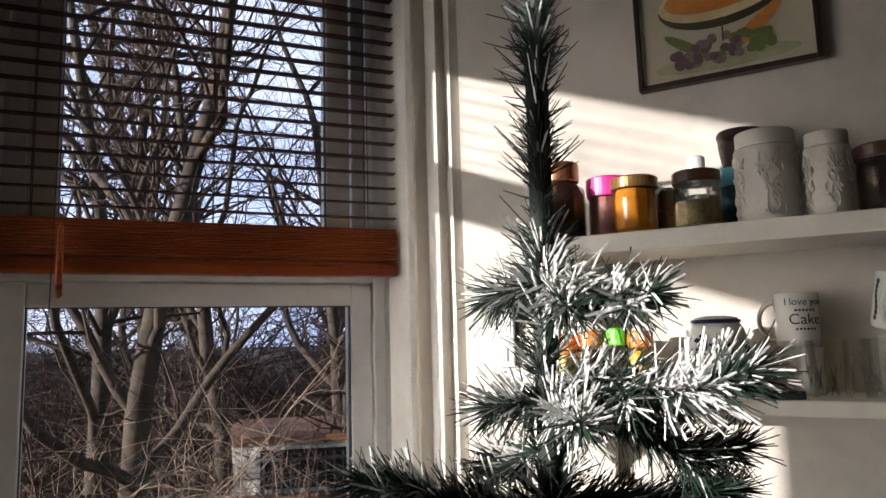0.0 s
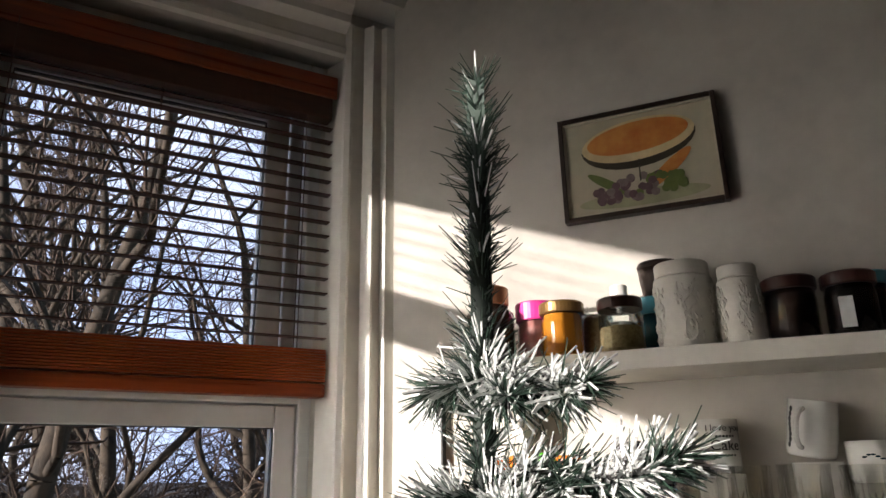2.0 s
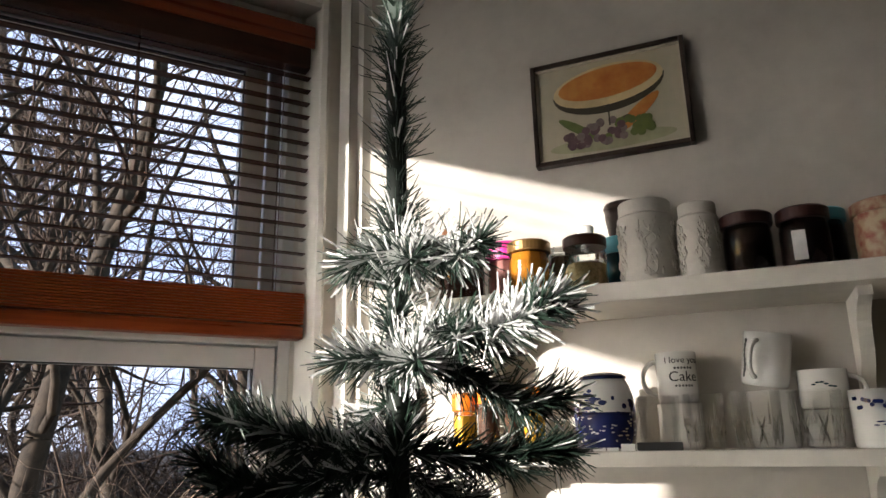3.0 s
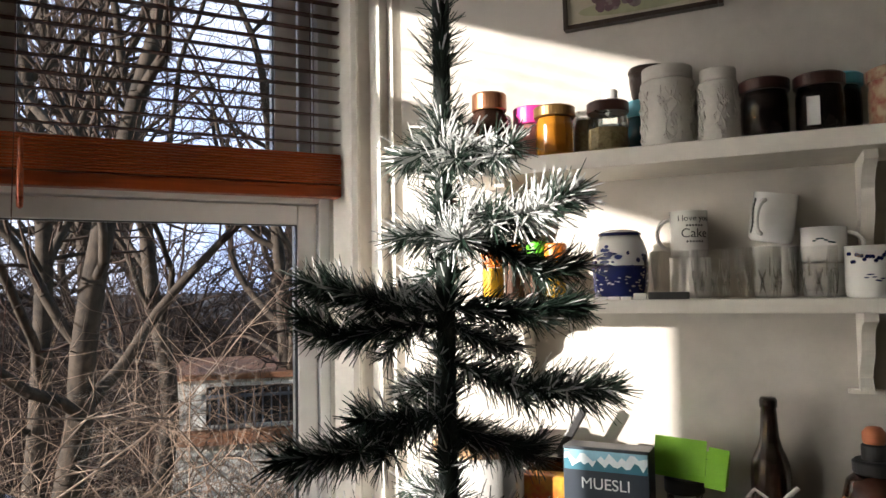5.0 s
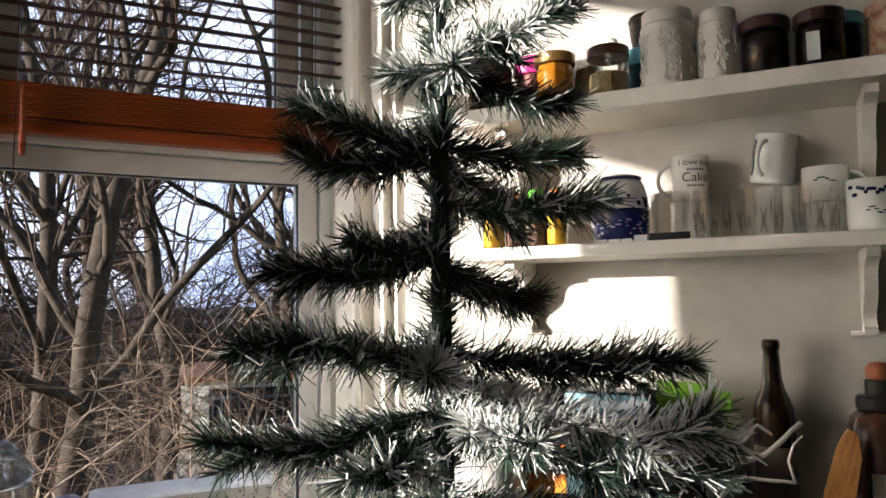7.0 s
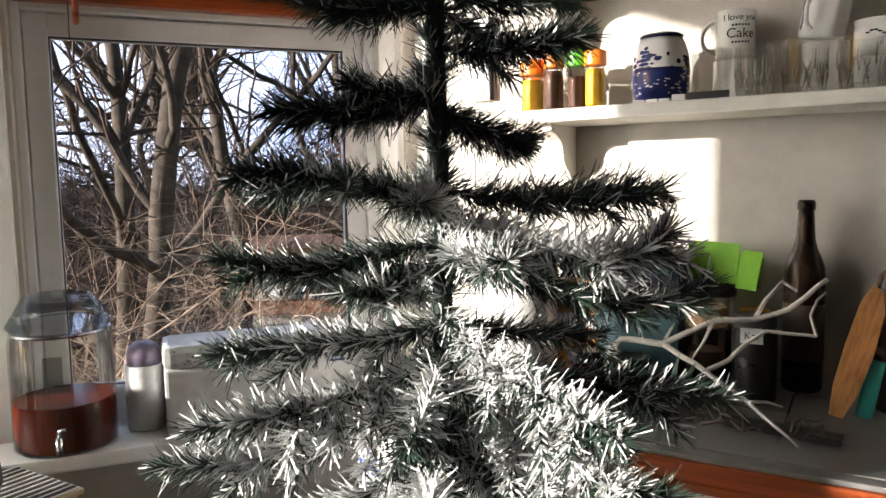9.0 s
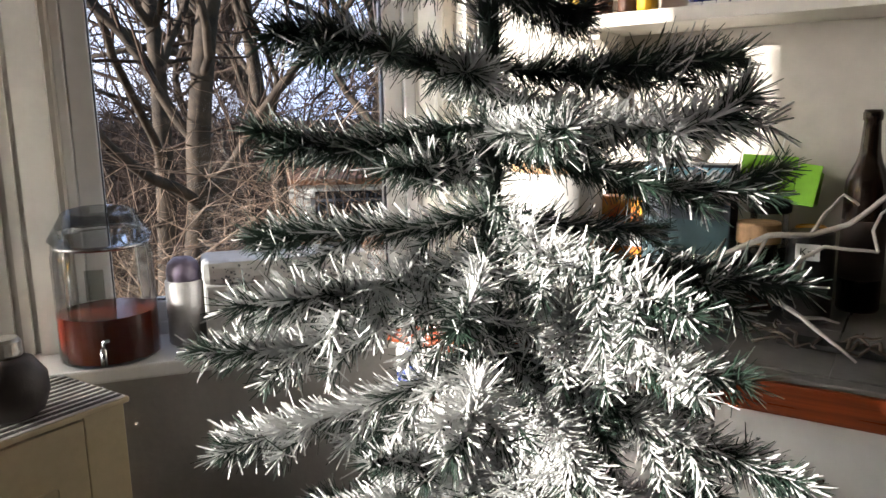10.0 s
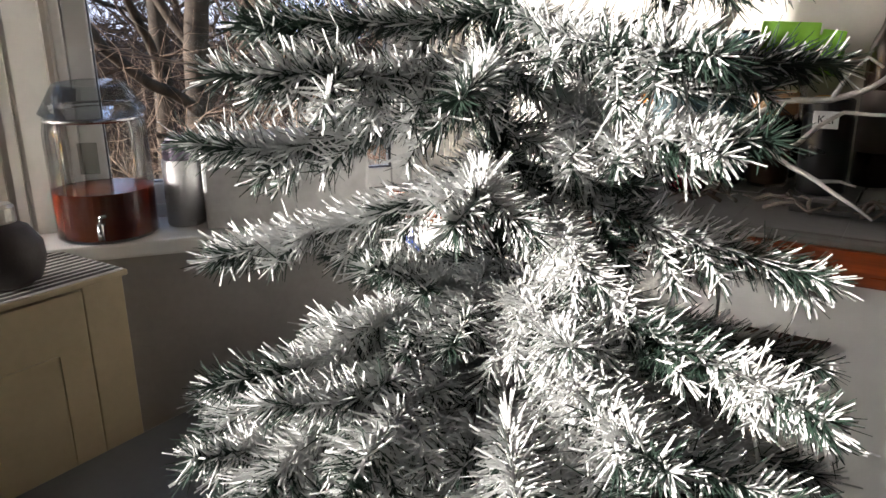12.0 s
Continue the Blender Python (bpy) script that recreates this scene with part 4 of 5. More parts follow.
part("lid", lathe([(0.038, 0.1315), (0.036, 0.1345), (0.020, 0.138), (0.001, 0.139)], 40), M_WHITE, tp, smooth=True)


def on_round(parent, radius_of, shapes, material, name, out=0.0006):
    """Printed patches that lie on a round wall: (angle, z, half width, half height)."""
    bm = bmesh.new()
    for a, z, hw, hh in shapes:
        n = 10
        ring = []
        for k in range(n):
            q = 2 * math.pi * k / n
            zz = z + hh * math.sin(q)
            r = radius_of(zz) + out
            aa = a + hw * math.cos(q) / r
            ring.append(bm.verts.new((r * math.cos(aa), r * math.sin(aa), zz)))
        bm.faces.new(ring)
    return part(name, bm, material, parent, smooth=False)


def pr(profile):
    zs, rs = [p[1] for p in profile], [p[0] for p in profile]
    return lambda z: float(np.interp(z, zs, rs))


r2 = random.Random(12)
pagoda = [(radians(-112) + 0.05 * math.sin(3 * k), 0.066 + 0.0075 * k, (0.017, 0.011, 0.015, 0.009, 0.012, 0.005)[k], 0.0036) for k in range(6)]
scatter = [(radians(r2.uniform(-175, -5)), r2.uniform(0.060, 0.100) - 0.02 * r2.random(), r2.uniform(0.003, 0.009), r2.uniform(0.002, 0.006)) for _ in range(44)]
on_round(tp, pr(BODY), pagoda + scatter, M_BLUE, "blue_print")
on_round(tp, pr(BODY), [(radians(r2.uniform(-175, -5)), r2.uniform(0.012, 0.062), r2.uniform(0.001, 0.005), r2.uniform(0.0008, 0.002)) for _ in range(50)], M_WHITE, "white_specks", out=0.0016)


def tumbler(x, y, r, h, label, cut=0, z=S2):
    o = thing("glass_tumbler", label, "glass", (x, y, z), "glasses on the shelf")
    inner = [(r - 0.0022, h), (r * 0.93 - 0.0028, h * 0.5), (r * 0.86 - 0.0035, 0.016), (r * 0.5, 0.0125), (0.001, 0.012)]
    bm = lathe([(r * 0.80, 0), (r * 0.86, 0.003), (r * 0.93, h * 0.5), (r, h - 0.001)] + inner, 4 * cut or 48, square=cut)
    part("bowl", bm, M_TUMBLER, o, smooth=not cut)
    if cut:
        cuts = bmesh.new()
        for k in range(9):
            a0 = 2 * math.pi * k / 9
            for way in (-1, 1):
                pts = [((r * (0.865 + 0.08 * t)) * math.cos(a0 + way * 0.34 * (t - 0.5)), (r * (0.865 + 0.08 * t)) * math.sin(a0 + way * 0.34 * (t - 0.5)), 0.006 + h * 0.5 * t) for t in (0, 0.25, 0.5, 0.75, 1)]
                tube(pts, [0.0006, 0.0017, 0.0020, 0.0017, 0.0006], 5, cuts)
            tube([(r * 0.95 * math.cos(a0 + 0.35), r * 0.95 * math.sin(a0 + 0.35), h * 0.42), (r * 0.985 * math.cos(a0 + 0.35), r * 0.985 * math.sin(a0 + 0.35), h * 0.80)], [0.0018, 0.0007], 5, cuts)
        part("cut_pattern", cuts, M_CRYSTAL, o)
    return o


tumbler(-0.208, 1.612, 0.038, 0.092, "straight clear glass tumbler on a shelf")
tumbler(-0.132, 1.607, 0.0345, 0.093, "cut crystal tumbler on a shelf", 14)
tumbler(-0.050, 1.607, 0.0405, 0.094, "wide cut crystal tumbler on a shelf", 14)
tumbler(0.040, 1.607, 0.0405, 0.092, "wide cut crystal tumbler on a shelf", 14)
tagged(part("coaster", boxed(-0.243, -0.168, 1.566, 1.572, S2, S2 + 0.014, bevel=0.002), M_INK), "small black strip lying on the shelf edge", "strip")
cl = thing("white_clips", "row of small white plastic clips on the shelf", "clips", (-0.30, 1.572, S2))
for k, (x, ww, hh) in enumerate(((-0.045, 0.024, 0.006), (-0.018, 0.022, 0.006), (0.006, 0.02, 0.006), (0.030, 0.024, 0.012))):
    part("clip", boxed(x, x + ww, -0.006, 0.006, 0, hh, bevel=0.001), M_WHITE, cl)


def mug(name, label, m, r, h, handle_a, ink=(), cat="mug", group="mugs on the shelf", flare=1.0, ink_mat=None):
    o = thing(name, label, cat, m, group)
    prof = [(r * 0.90, 0), (r * 0.97, 0.004), (r, 0.012), (r * flare, h), (r * flare - 0.0032, h), (r - 0.0035, 0.012), (0.001, 0.008)]
    part("cup", lathe(prof, 44), M_WHITE, o, smooth=True)
    if handle_a is not None:
        a = radians(handle_a)
        pts = []
        for k in range(13):
            t = math.pi * k / 12
            q = r * 0.97 + 0.026 * math.sin(t)
            pts.append((q * math.cos(a), q * math.sin(a), h * 0.5 + h * 0.34 * math.cos(t)))
        part("handle", tube(pts, 0.0042, 8), M_WHITE, o, smooth=True)
    if ink:
        on_round(o, lambda z: r * (1 + (flare - 1) * z / h), ink, ink_mat or M_INK, "print")
    return o


def lettering(text, size, parent, r, a0, z, material, bend=True):
    """Letters laid on a round wall, from the built-in font."""
    cu = bpy.data.curves.new("lettering", "FONT")
    cu.body, cu.size, cu.extrude, cu.align_x, cu.align_y = text, size, 0.0003, "CENTER", "CENTER"
    tmp = new("tmp_text", cu)
    dg = bpy.context.evaluated_depsgraph_get()
    me = bpy.data.meshes.new_from_object(tmp.evaluated_get(dg))
    bpy.data.objects.remove(tmp)
    for vv in me.vertices:
        x, y, q = vv.co
        if bend:
            a = a0 + x / r
            vv.co = ((r + 0.0009 + q) * math.cos(a), (r + 0.0009 + q) * math.sin(a), z + y)
        else:
            vv.co = (x, -q, y)
    me.materials.clear()
    me.materials.append(material)
    ob = new("lettering", me)
    ob.parent = parent
    return ob


# mug standing on an upturned bowl behind the glasses
mug("cup", "plain white cup holding up a mug behind the glasses", pose(-0.178, 1.690, S2), 0.040, 0.080, None)
m1 = mug("mug", "white mug lettered in black, handle to the side", pose(-0.178, 1.690, S2 + 0.0815), 0.0365, 0.092, 186)
lettering("I love you", 0.0165, m1, 0.0365, radians(-66), 0.076, M_INK)
lettering("Cake", 0.0255, m1, 0.0365, radians(-66), 0.046, M_INK)
for z in (0.062, 0.030):
    on_round(m1, lambda q: 0.0365, [(radians(-66) + (k - 2.5) * 0.16, z, 0.0022, 0.0022) for k in range(6)], M_INK, "print_bar")
mug("cup", "olive glazed cup behind the crystal glasses", pose(-0.022, 1.690, S2), 0.040, 0.097, None)
mug("mug", "white mug tipped over on another cup, dark printed handle", pose(-0.030, 1.690, S2 + 0.1060, 4, 9, 0), 0.040, 0.094, -115, [(radians(-150) + 0.05 * math.sin(k), 0.018 + 0.0085 * k, 0.004, 0.005) for k in range(8)])
mug("cup", "plain white cup under another cup", pose(0.062, 1.690, S2), 0.038, 0.062, None)
mug("cup", "white teacup with a faint blue fish drawing", pose(0.062, 1.690, S2 + 0.0635), 0.040, 0.066, -5, [(radians(-115) + 0.16 * k, 0.040 + 0.004 * math.sin(k), 0.004, 0.0016) for k in range(6)], ink_mat=M_TEALDARK)
r3 = random.Random(2)
mug("cup", "white china beaker with dark blue flowers round the rim", pose(0.128, 1.607, S2), 0.040, 0.089, None,
    [(radians(-150) + 0.105 * k, 0.068 + r3.uniform(-0.008, 0.008), 0.0035, 0.0035) for k in range(24)] + [(radians(-105) + 0.1 * k, 0.034 + 0.006 * math.sin(k), 0.0042, 0.0012) for k in range(7)], ink_mat=M_BLUE)
mug("cup", "plain white china cup on the shelf", pose(0.205, 1.66, S2), 0.040, 0.108, 0)

# socket box on the wall by the corner
sk = thing("wall_switch_box", "flat white box fixed to the wall near the corner", "switch", (-0.757, WALL_Y, 1.605))
part("body", boxed(-0.026, 0.022, -0.02, 0, -0.10, 0.098, bevel=0.003), M_FRAME, sk)
# shadow at the box's right side, modelled as a thin black strip
part("shade_edge", boxed(0.0225, 0.026, -0.022, 0, -0.098, 0.096), M_INK, sk)
part("rocker", boxed(-0.012, 0.008, -0.024, -0.0205, -0.09, -0.06, bevel=0.002), M_FRAME, sk)

# ---- counter ----
M_STONE = mat("stone_lip", (0.16, 0.155, 0.145), 0.5, var=0.15, scale=12, bump=0.3)
c = thing("kitchen_counter", "grey tiled kitchen counter with a red-brown wooden edge", "counter")
part("worktop", boxed(-0.80, 2.6, COUNTER_Y + 0.03, WALL_Y, COUNTER_Z - 0.05, COUNTER_Z - 0.006), M_GROUT, c)
part("edge_strip", boxed(-0.80, 2.6, COUNTER_Y, COUNTER_Y + 0.028, COUNTER_Z - 0.058, COUNTER_Z - 0.010, bevel=0.005), M_REDWOOD, c)
part("edge_bead", boxed(-0.80, 2.6, COUNTER_Y + 0.005, COUNTER_Y + 0.031, COUNTER_Z - 0.0095, COUNTER_Z - 0.001, bevel=0.003), M_STONE, c)
TW = 0.148
tile_me = mesh_of("tile", boxed(0.0015, TW - 0.0015, 0.0015, 0.125 - 0.0015, -0.006, 0.0, bevel=0.0012), M_TILE)
for i in range(16):
    for j in range(4):
        t = new("tile", tile_me)
        t.parent = c
        t.matrix_local = Matrix.Translation((-0.79 + i * TW + 0.004 * math.sin(7 * i + j), COUNTER_Y + 0.033 + j * 0.121, COUNTER_Z + 0.0006 * math.sin(5 * i + 3 * j)))
# cupboards below
for k in range(5):
    x0 = -0.80 + 0.60 * k
    cu = thing("base_cupboard", "pale grey painted base cupboard under the counter", "cupboard", (x0, COUNTER_Y + 0.028, 0), "base cupboards")
    part("carcass", boxed(0.0, 0.598, 0.03, 0.48, 0.10, COUNTER_Z - 0.06), M_CUPB, cu)
    part("plinth", boxed(0.0, 0.598, 0.06, 0.10, 0.0, 0.10), M_GROUT, cu)
    d = part("door", boxed(0.001, 0.5975, 0.006, 0.028, 0.11, COUNTER_Z - 0.062, bevel=0.002), M_CUPB, cu)
    hb = bmesh.new()
    n = 14
    ring0, ring1 = [], []
    for i in range(n + 1):
        a = math.pi * i / n
        ring0.append(hb.verts.new((0.060 * math.cos(a), 0.0, -0.026 * math.sin(a))))
        ring1.append(hb.verts.new((0.056 * math.cos(a), -0.026 * math.sin(a) ** 0.5 - 0.001, -0.010 * math.sin(a))))
    for i in range(n):
        hb.faces.new((ring0[i], ring0[i + 1], ring1[i + 1], ring1[i]))
    hb.faces.new(ring1)
    part("cup_handle", hb, plain("brown_bronze", (0.10, 0.06, 0.045), 0.4, metal=0.6), d, "dull bronze cup handle", at=(0.696 - 0.60 if k == 1 else 0.10, 0.006, 0.752))

CZ = COUNTER_Z + 0.002


def bottle(name, label, x, y, r, h, material, cap=None):
    o = thing(name, label, "bottle", (x, y, CZ))
    part("glass_body", lathe([(r * 0.92, 0), (r, 0.005), (r, h * 0.60), (r * 0.95, h * 0.655), (r * 0.80, h * 0.70), (r * 0.60, h * 0.745), (r * 0.47, h * 0.80), (r * 0.41, h * 0.90), (r * 0.38, h * 0.945), (r * 0.44, h * 0.95), (r * 0.44, h * 0.985), (r * 0.37, h)], 36), material, o, smooth=True)
    return o


b1 = bottle("beer_bottle", "tall dark brown glass bottle by the wall", -0.044, 1.675, 0.036, 0.362, M_AMBERGLASS)
part("paper_label", lathe([(0.0365, 0.06), (0.0367, 0.062), (0.0367, 0.165), (0.0365, 0.167)], 36), plain("dark_label", (0.07, 0.05, 0.04), 0.6), b1, smooth=True)
b2 = thing("sauce_bottle", "dark brown bottle with black cap and orange stopper", "bottle", (0.122, 1.615, CZ))
part("body", lathe([(0.05, 0), (0.054, 0.006), (0.054, 0.20), (0.046, 0.235), (0.030, 0.250)], 36), plain("brown_syrup", (0.060, 0.022, 0.014), 0.25, coat=0.5), b2, smooth=True)
part("collar", lathe([(0.034, 0.248), (0.036, 0.252), (0.036, 0.268), (0.032, 0.272)], 30), M_INK, b2)
part("cap", lathe([(0.020, 0.270), (0.021, 0.272), (0.021, 0.296), (0.018, 0.299)], 24), M_INK, b2)
part("stopper", lathe([(0.016, 0.297), (0.019, 0.304), (0.019, 0.318), (0.012, 0.327), (0.002, 0.329)], 20), plain("orange_brown_stopper", (0.40, 0.12, 0.05), 0.5), b2, smooth=True)
part("paper_label", boxed(-0.022, 0.026, -0.0558, -0.0528, 0.09, 0.15), plain("faded_label", (0.30, 0.24, 0.20), 0.7), b2)
# leaning slice of wood and a teal scraper
M_OLIVE = mat("oiled_wood", (0.42, 0.19, 0.055), 0.45, var=0.2, scale=20, bump=0.2, stretch=(6, 1, 1), second=(0.22, 0.08, 0.02))
bm = bmesh.new()
prof = [(-0.010, 0), (0.012, 0), (0.022, 0.05), (0.026, 0.12), (0.022, 0.19), (0.010, 0.225), (-0.006, 0.23), (-0.016, 0.20), (-0.019, 0.12), (-0.017, 0.05)]
f = [bm.verts.new((x, -0.006, z)) for x, z in prof]
g = [bm.verts.new((x, 0.006, z)) for x, z in prof]
bm.faces.new(f), bm.faces.new(list(reversed(g)))
for k in range(len(prof)):
    bm.faces.new((f[k], g[k], g[(k + 1) % len(prof)], f[(k + 1) % len(prof)]))
bmesh.ops.recalc_face_normals(bm, faces=bm.faces)
tagged(part("wooden_spatula", bm, M_OLIVE, at=pose(0.018, 1.525, CZ, -4, 14, 0)), "broad orange-brown wooden spatula leaning on a bottle", "spatula")
tagged(part("scraper", boxed(-0.013, 0.013, -0.004, 0.004, 0, 0.10, bevel=0.003), plain("teal_plastic", (0.015, 0.20, 0.17), 0.4), at=pose(0.060, 1.535, CZ, -4, 10, 0)), "teal plastic scraper standing by the bottles", "scraper")

# packets and jars behind the tree
gb = thing("green_carton", "opened lime green card box propped on jars", "box", pose(-0.187, 1.640, 1.108, -14, 5, -4))
part("body", boxed(-0.066, 0.066, -0.012, 0.030, 0.0, 0.060, bevel=0.002), M_LIME, gb)
part("torn_edge", boxed(-0.067, 0.030, -0.0155, -0.0125, 0.012, 0.078, bevel=0.001), M_LIME, gb, at=pose(0, 0, 0, 4, -2, 0))
part("flap", boxed(0.029, 0.067, -0.0150, -0.0125, -0.006, 0.070, bevel=0.001), M_LIME, gb, at=pose(0, 0, 0, 2, 2, 0))
part("crease", boxed(-0.060, 0.058, -0.0162, -0.0157, 0.044, 0.0455), plain("dark_green_crease", (0.06, 0.20, 0.01), 0.6), gb)
jar("preserving_jar", "clear jar with a turned wooden lid", "jar", -0.205, 1.585, CZ, 0.036, 0.165, M_BROWNFILL, 0.6, M_CORK, lid_h=0.03, neck=0.95, group="")
jar("preserving_jar", "dark jar supporting a green box", "jar", -0.200, 1.665, CZ, 0.036, 0.201, M_DARKFILL, 0.6, M_INK, lid_h=0.02, neck=0.95, group="")
mb = thing("muesli_box", "wide navy muesli carton printed with snowy peaks", "box", pose(-0.330, 1.585, CZ, 0, 0, -2))
part("body", boxed(-0.083, 0.083, -0.028, 0.028, 0, 0.268, bevel=0.003), plain("navy_card", (0.012, 0.022, 0.035), 0.4), mb)
part("teal_panel", boxed(-0.080, 0.080, -0.0290, -0.0284, 0.03, 0.165), plain("teal_card", (0.02, 0.06, 0.07), 0.4), mb)
rm = random.Random(6)
for yy, base, top, amp, colr in ((-0.0287, 0.228, 0.262, 0.0, (0.25, 0.50, 0.62)), (-0.0292, 0.226, 0.250, 0.010, (0.72, 0.78, 0.80)), (-0.0297, 0.224, 0.238, 0.009, (0.03, 0.16, 0.22))):
    bm = bmesh.new()
    up = [bm.verts.new((-0.080 + 0.160 * k / 20, yy, top + amp * rm.uniform(-1, 1))) for k in range(21)]
    dn = [bm.verts.new((-0.080 + 0.160 * k / 20, yy, base)) for k in range(21)]
    for k in range(20):
        bm.faces.new((dn[k], dn[k + 1], up[k + 1], up[k]))
    part("mountain_print", bm, plain("peak_print", colr, 0.45), mb)
lettering("MUESLI", 0.030, mb, 1.0, 0, 0, M_PAPER, bend=False).matrix_local = Matrix.Translation((0.0, -0.0299, 0.199))
ut = thing("utensil", "black handled kitchen utensil standing behind the packets", "utensil", pose(-0.452, 1.665, CZ + 0.225, 0, 30, 0))
part("handle", boxed(-0.009, 0.009, -0.006, 0.006, 0.0, 0.112, bevel=0.003), M_INK, ut)
ub = thing("dark_tin", "plain dark storage tin behind the food packets", "tin", (-0.468, 1.675, CZ))
part("body", boxed(-0.05, 0.05, -0.035, 0.035, 0.0, 0.224, bevel=0.004), M_DARKFILL, ub)
wc = thing("white_canister", "big white enamel canister with a wooden rim", "canister", (-0.585, 1.545, CZ))
part("body", lathe([(0.085, 0), (0.09, 0.006), (0.09, 0.245), (0.086, 0.25)], 44), M_WHITE, wc, smooth=True)
part("rim", lathe([(0.092, 0.250), (0.094, 0.253), (0.094, 0.268), (0.090, 0.272)], 44), M_CORK, wc)
part("lid", lathe([(0.08, 0.272), (0.08, 0.284), (0.05, 0.290), (0.012, 0.292), (0.012, 0.306), (0.002, 0.308)], 40), M_WHITE, wc, smooth=True)
rp = thing("red_packet", "red and orange printed food packet", "packet", pose(-0.465, 1.60, CZ, 0, 0, 6))
part("body", boxed(-0.045, 0.045, -0.022, 0.022, 0, 0.20, bevel=0.006), plain("red_orange_print", (0.55, 0.10, 0.02), 0.4, scale=22, second=(0.70, 0.42, 0.05)), rp)
part("white_band", boxed(-0.043, 0.043, -0.0228, -0.0222, 0.10, 0.13), M_PAPER, rp)
jar("jar", "low jar of red preserve with a dark lid", "jar", -0.40, 1.47, CZ, 0.035, 0.085, plain("red_preserve", (0.22, 0.02, 0.03), 0.25, coat=0.4), 0.9, M_INK, neck=0.95, group="")
jar("jar", "low jar of dark red preserve", "jar", -0.31, 1.46, CZ, 0.034, 0.082, plain("dark_red_preserve", (0.10, 0.012, 0.02), 0.25, coat=0.4), 0.9, M_INK, neck=0.95, group="")
cj = thing("coffee_jar", "black coffee jar with a small white label", "jar", (-0.115, 1.56, CZ))
part("body", lathe([(0.036, 0), (0.039, 0.005), (0.039, 0.125), (0.034, 0.135)], 36), plain("black_glaze", (0.012, 0.012, 0.013), 0.3), cj, smooth=True)
part("lid", lathe([(0.036, 0.135), (0.037, 0.138), (0.037, 0.155), (0.033, 0.158)], 36), M_INK, cj)
part("paper_label", boxed(-0.019, 0.019, -0.0425, -0.0385, 0.112, 0.140, bevel=0.001), M_PAPER, cj)
lettering("Kaf", 0.019, cj, 1.0, 0, 0, M_INK, bend=False).matrix_local = Matrix.Translation((0.0, -0.0432, 0.126))
yj = jar("jar", "small jar with a yellow-orange lid", "jar", -0.125, 1.64, CZ, 0.024, 0.155, M_DARKFILL, 0.8, plain("amber_lid", (0.65, 0.30, 0.01), 0.35), lid_h=0.024, neck=0.95, group="")
tagged(part("black_board", boxed(-0.12, 0.05, -0.020, 0.020, 0, 0.010, bevel=0.003), M_INK, at=pose(-0.015, 1.39, CZ, 0, 0, -6)), "flat black strip lying on the counter tiles", "strip")

# bleached driftwood branch lying across the counter
M_DRIFT = mat("bleached_wood", (0.56, 0.53, 0.49), 0.75, var=0.15, scale=20, bump=0.4, bscale=120, stretch=(1, 1, 3))
dw = thing("driftwood_branch", "bleached forked driftwood branch lying on the counter", "branch", (-0.17, 1.45, CZ))


def limb(pts, r0, r1, material=M_DRIFT):
    ps = [Vector(p) - Vector((-0.17, 1.45, CZ)) for p in pts]
    fine = []
    for k in range(len(ps) - 1):
        for i in range(4):
            q = ps[k].lerp(ps[k + 1], i / 4)
            fine.append(q + 0.0022 * Vector(noise.noise_vector(q * 40)))
    fine.append(ps[-1])
    n = len(fine)
    part("limb", tube(fine, [r0 + (r1 - r0) * k / (n - 1) for k in range(n)], 8), material, dw, smooth=True)


limb([(-0.36, 1.44, 0.985), (-0.33, 1.45, 1.021), (-0.253, 1.45, 1.021), (-0.216, 1.46, 1.040), (-0.17, 1.47, 1.065), (-0.109, 1.50, 1.067), (-0.057, 1.515, 1.085), (0.0, 1.535, 1.139)], 0.0065, 0.0040)
limb([(-0.253, 1.45, 1.021), (-0.175, 1.42, 0.986), (-0.099, 1.36, 0.960), (-0.052, 1.30, 0.945), (-0.02, 1.27, 0.931)], 0.0055, 0.0018)
limb([(-0.175, 1.42, 0.986), (-0.143, 1.45, 1.002), (-0.123, 1.47, 1.024), (-0.09, 1.50, 1.048), (-0.012, 1.51, 1.044)], 0.0045, 0.0028)
limb([(-0.109, 1.50, 1.067), (-0.093, 1.515, 1.102), (-0.068, 1.53, 1.131), (-0.046, 1.53, 1.116)], 0.0040, 0.0020)
limb([(-0.012, 1.51, 1.044), (-0.022, 1.515, 1.076), (-0.014, 1.52, 1.106), (0.0, 1.525, 1.118)], 0.0030, 0.0018)
limb([(-0.17, 1.47, 1.065), (-0.185, 1.455, 1.03), (-0.20, 1.44, 1.0)], 0.0035, 0.0016)
limb([(-0.099, 1.36, 0.960), (-0.07, 1.37, 0.962), (-0.05, 1.375, 0.955)], 0.0032, 0.0015)
limb([(-0.33, 1.45, 1.021), (-0.36, 1.43, 0.95), (-0.37, 1.42, CZ + 0.004)], 0.0055, 0.0045)
limb([(-0.253, 1.45, 1.021), (-0.245, 1.46, 1.04), (-0.238, 1.47, 1.055)], 0.0035, 0.0015)
M_DEADTWIG = mat("grey_brown_dead_twigs", (0.13, 0.105, 0.085), 0.85, var=0.25, scale=20, bump=0.3)
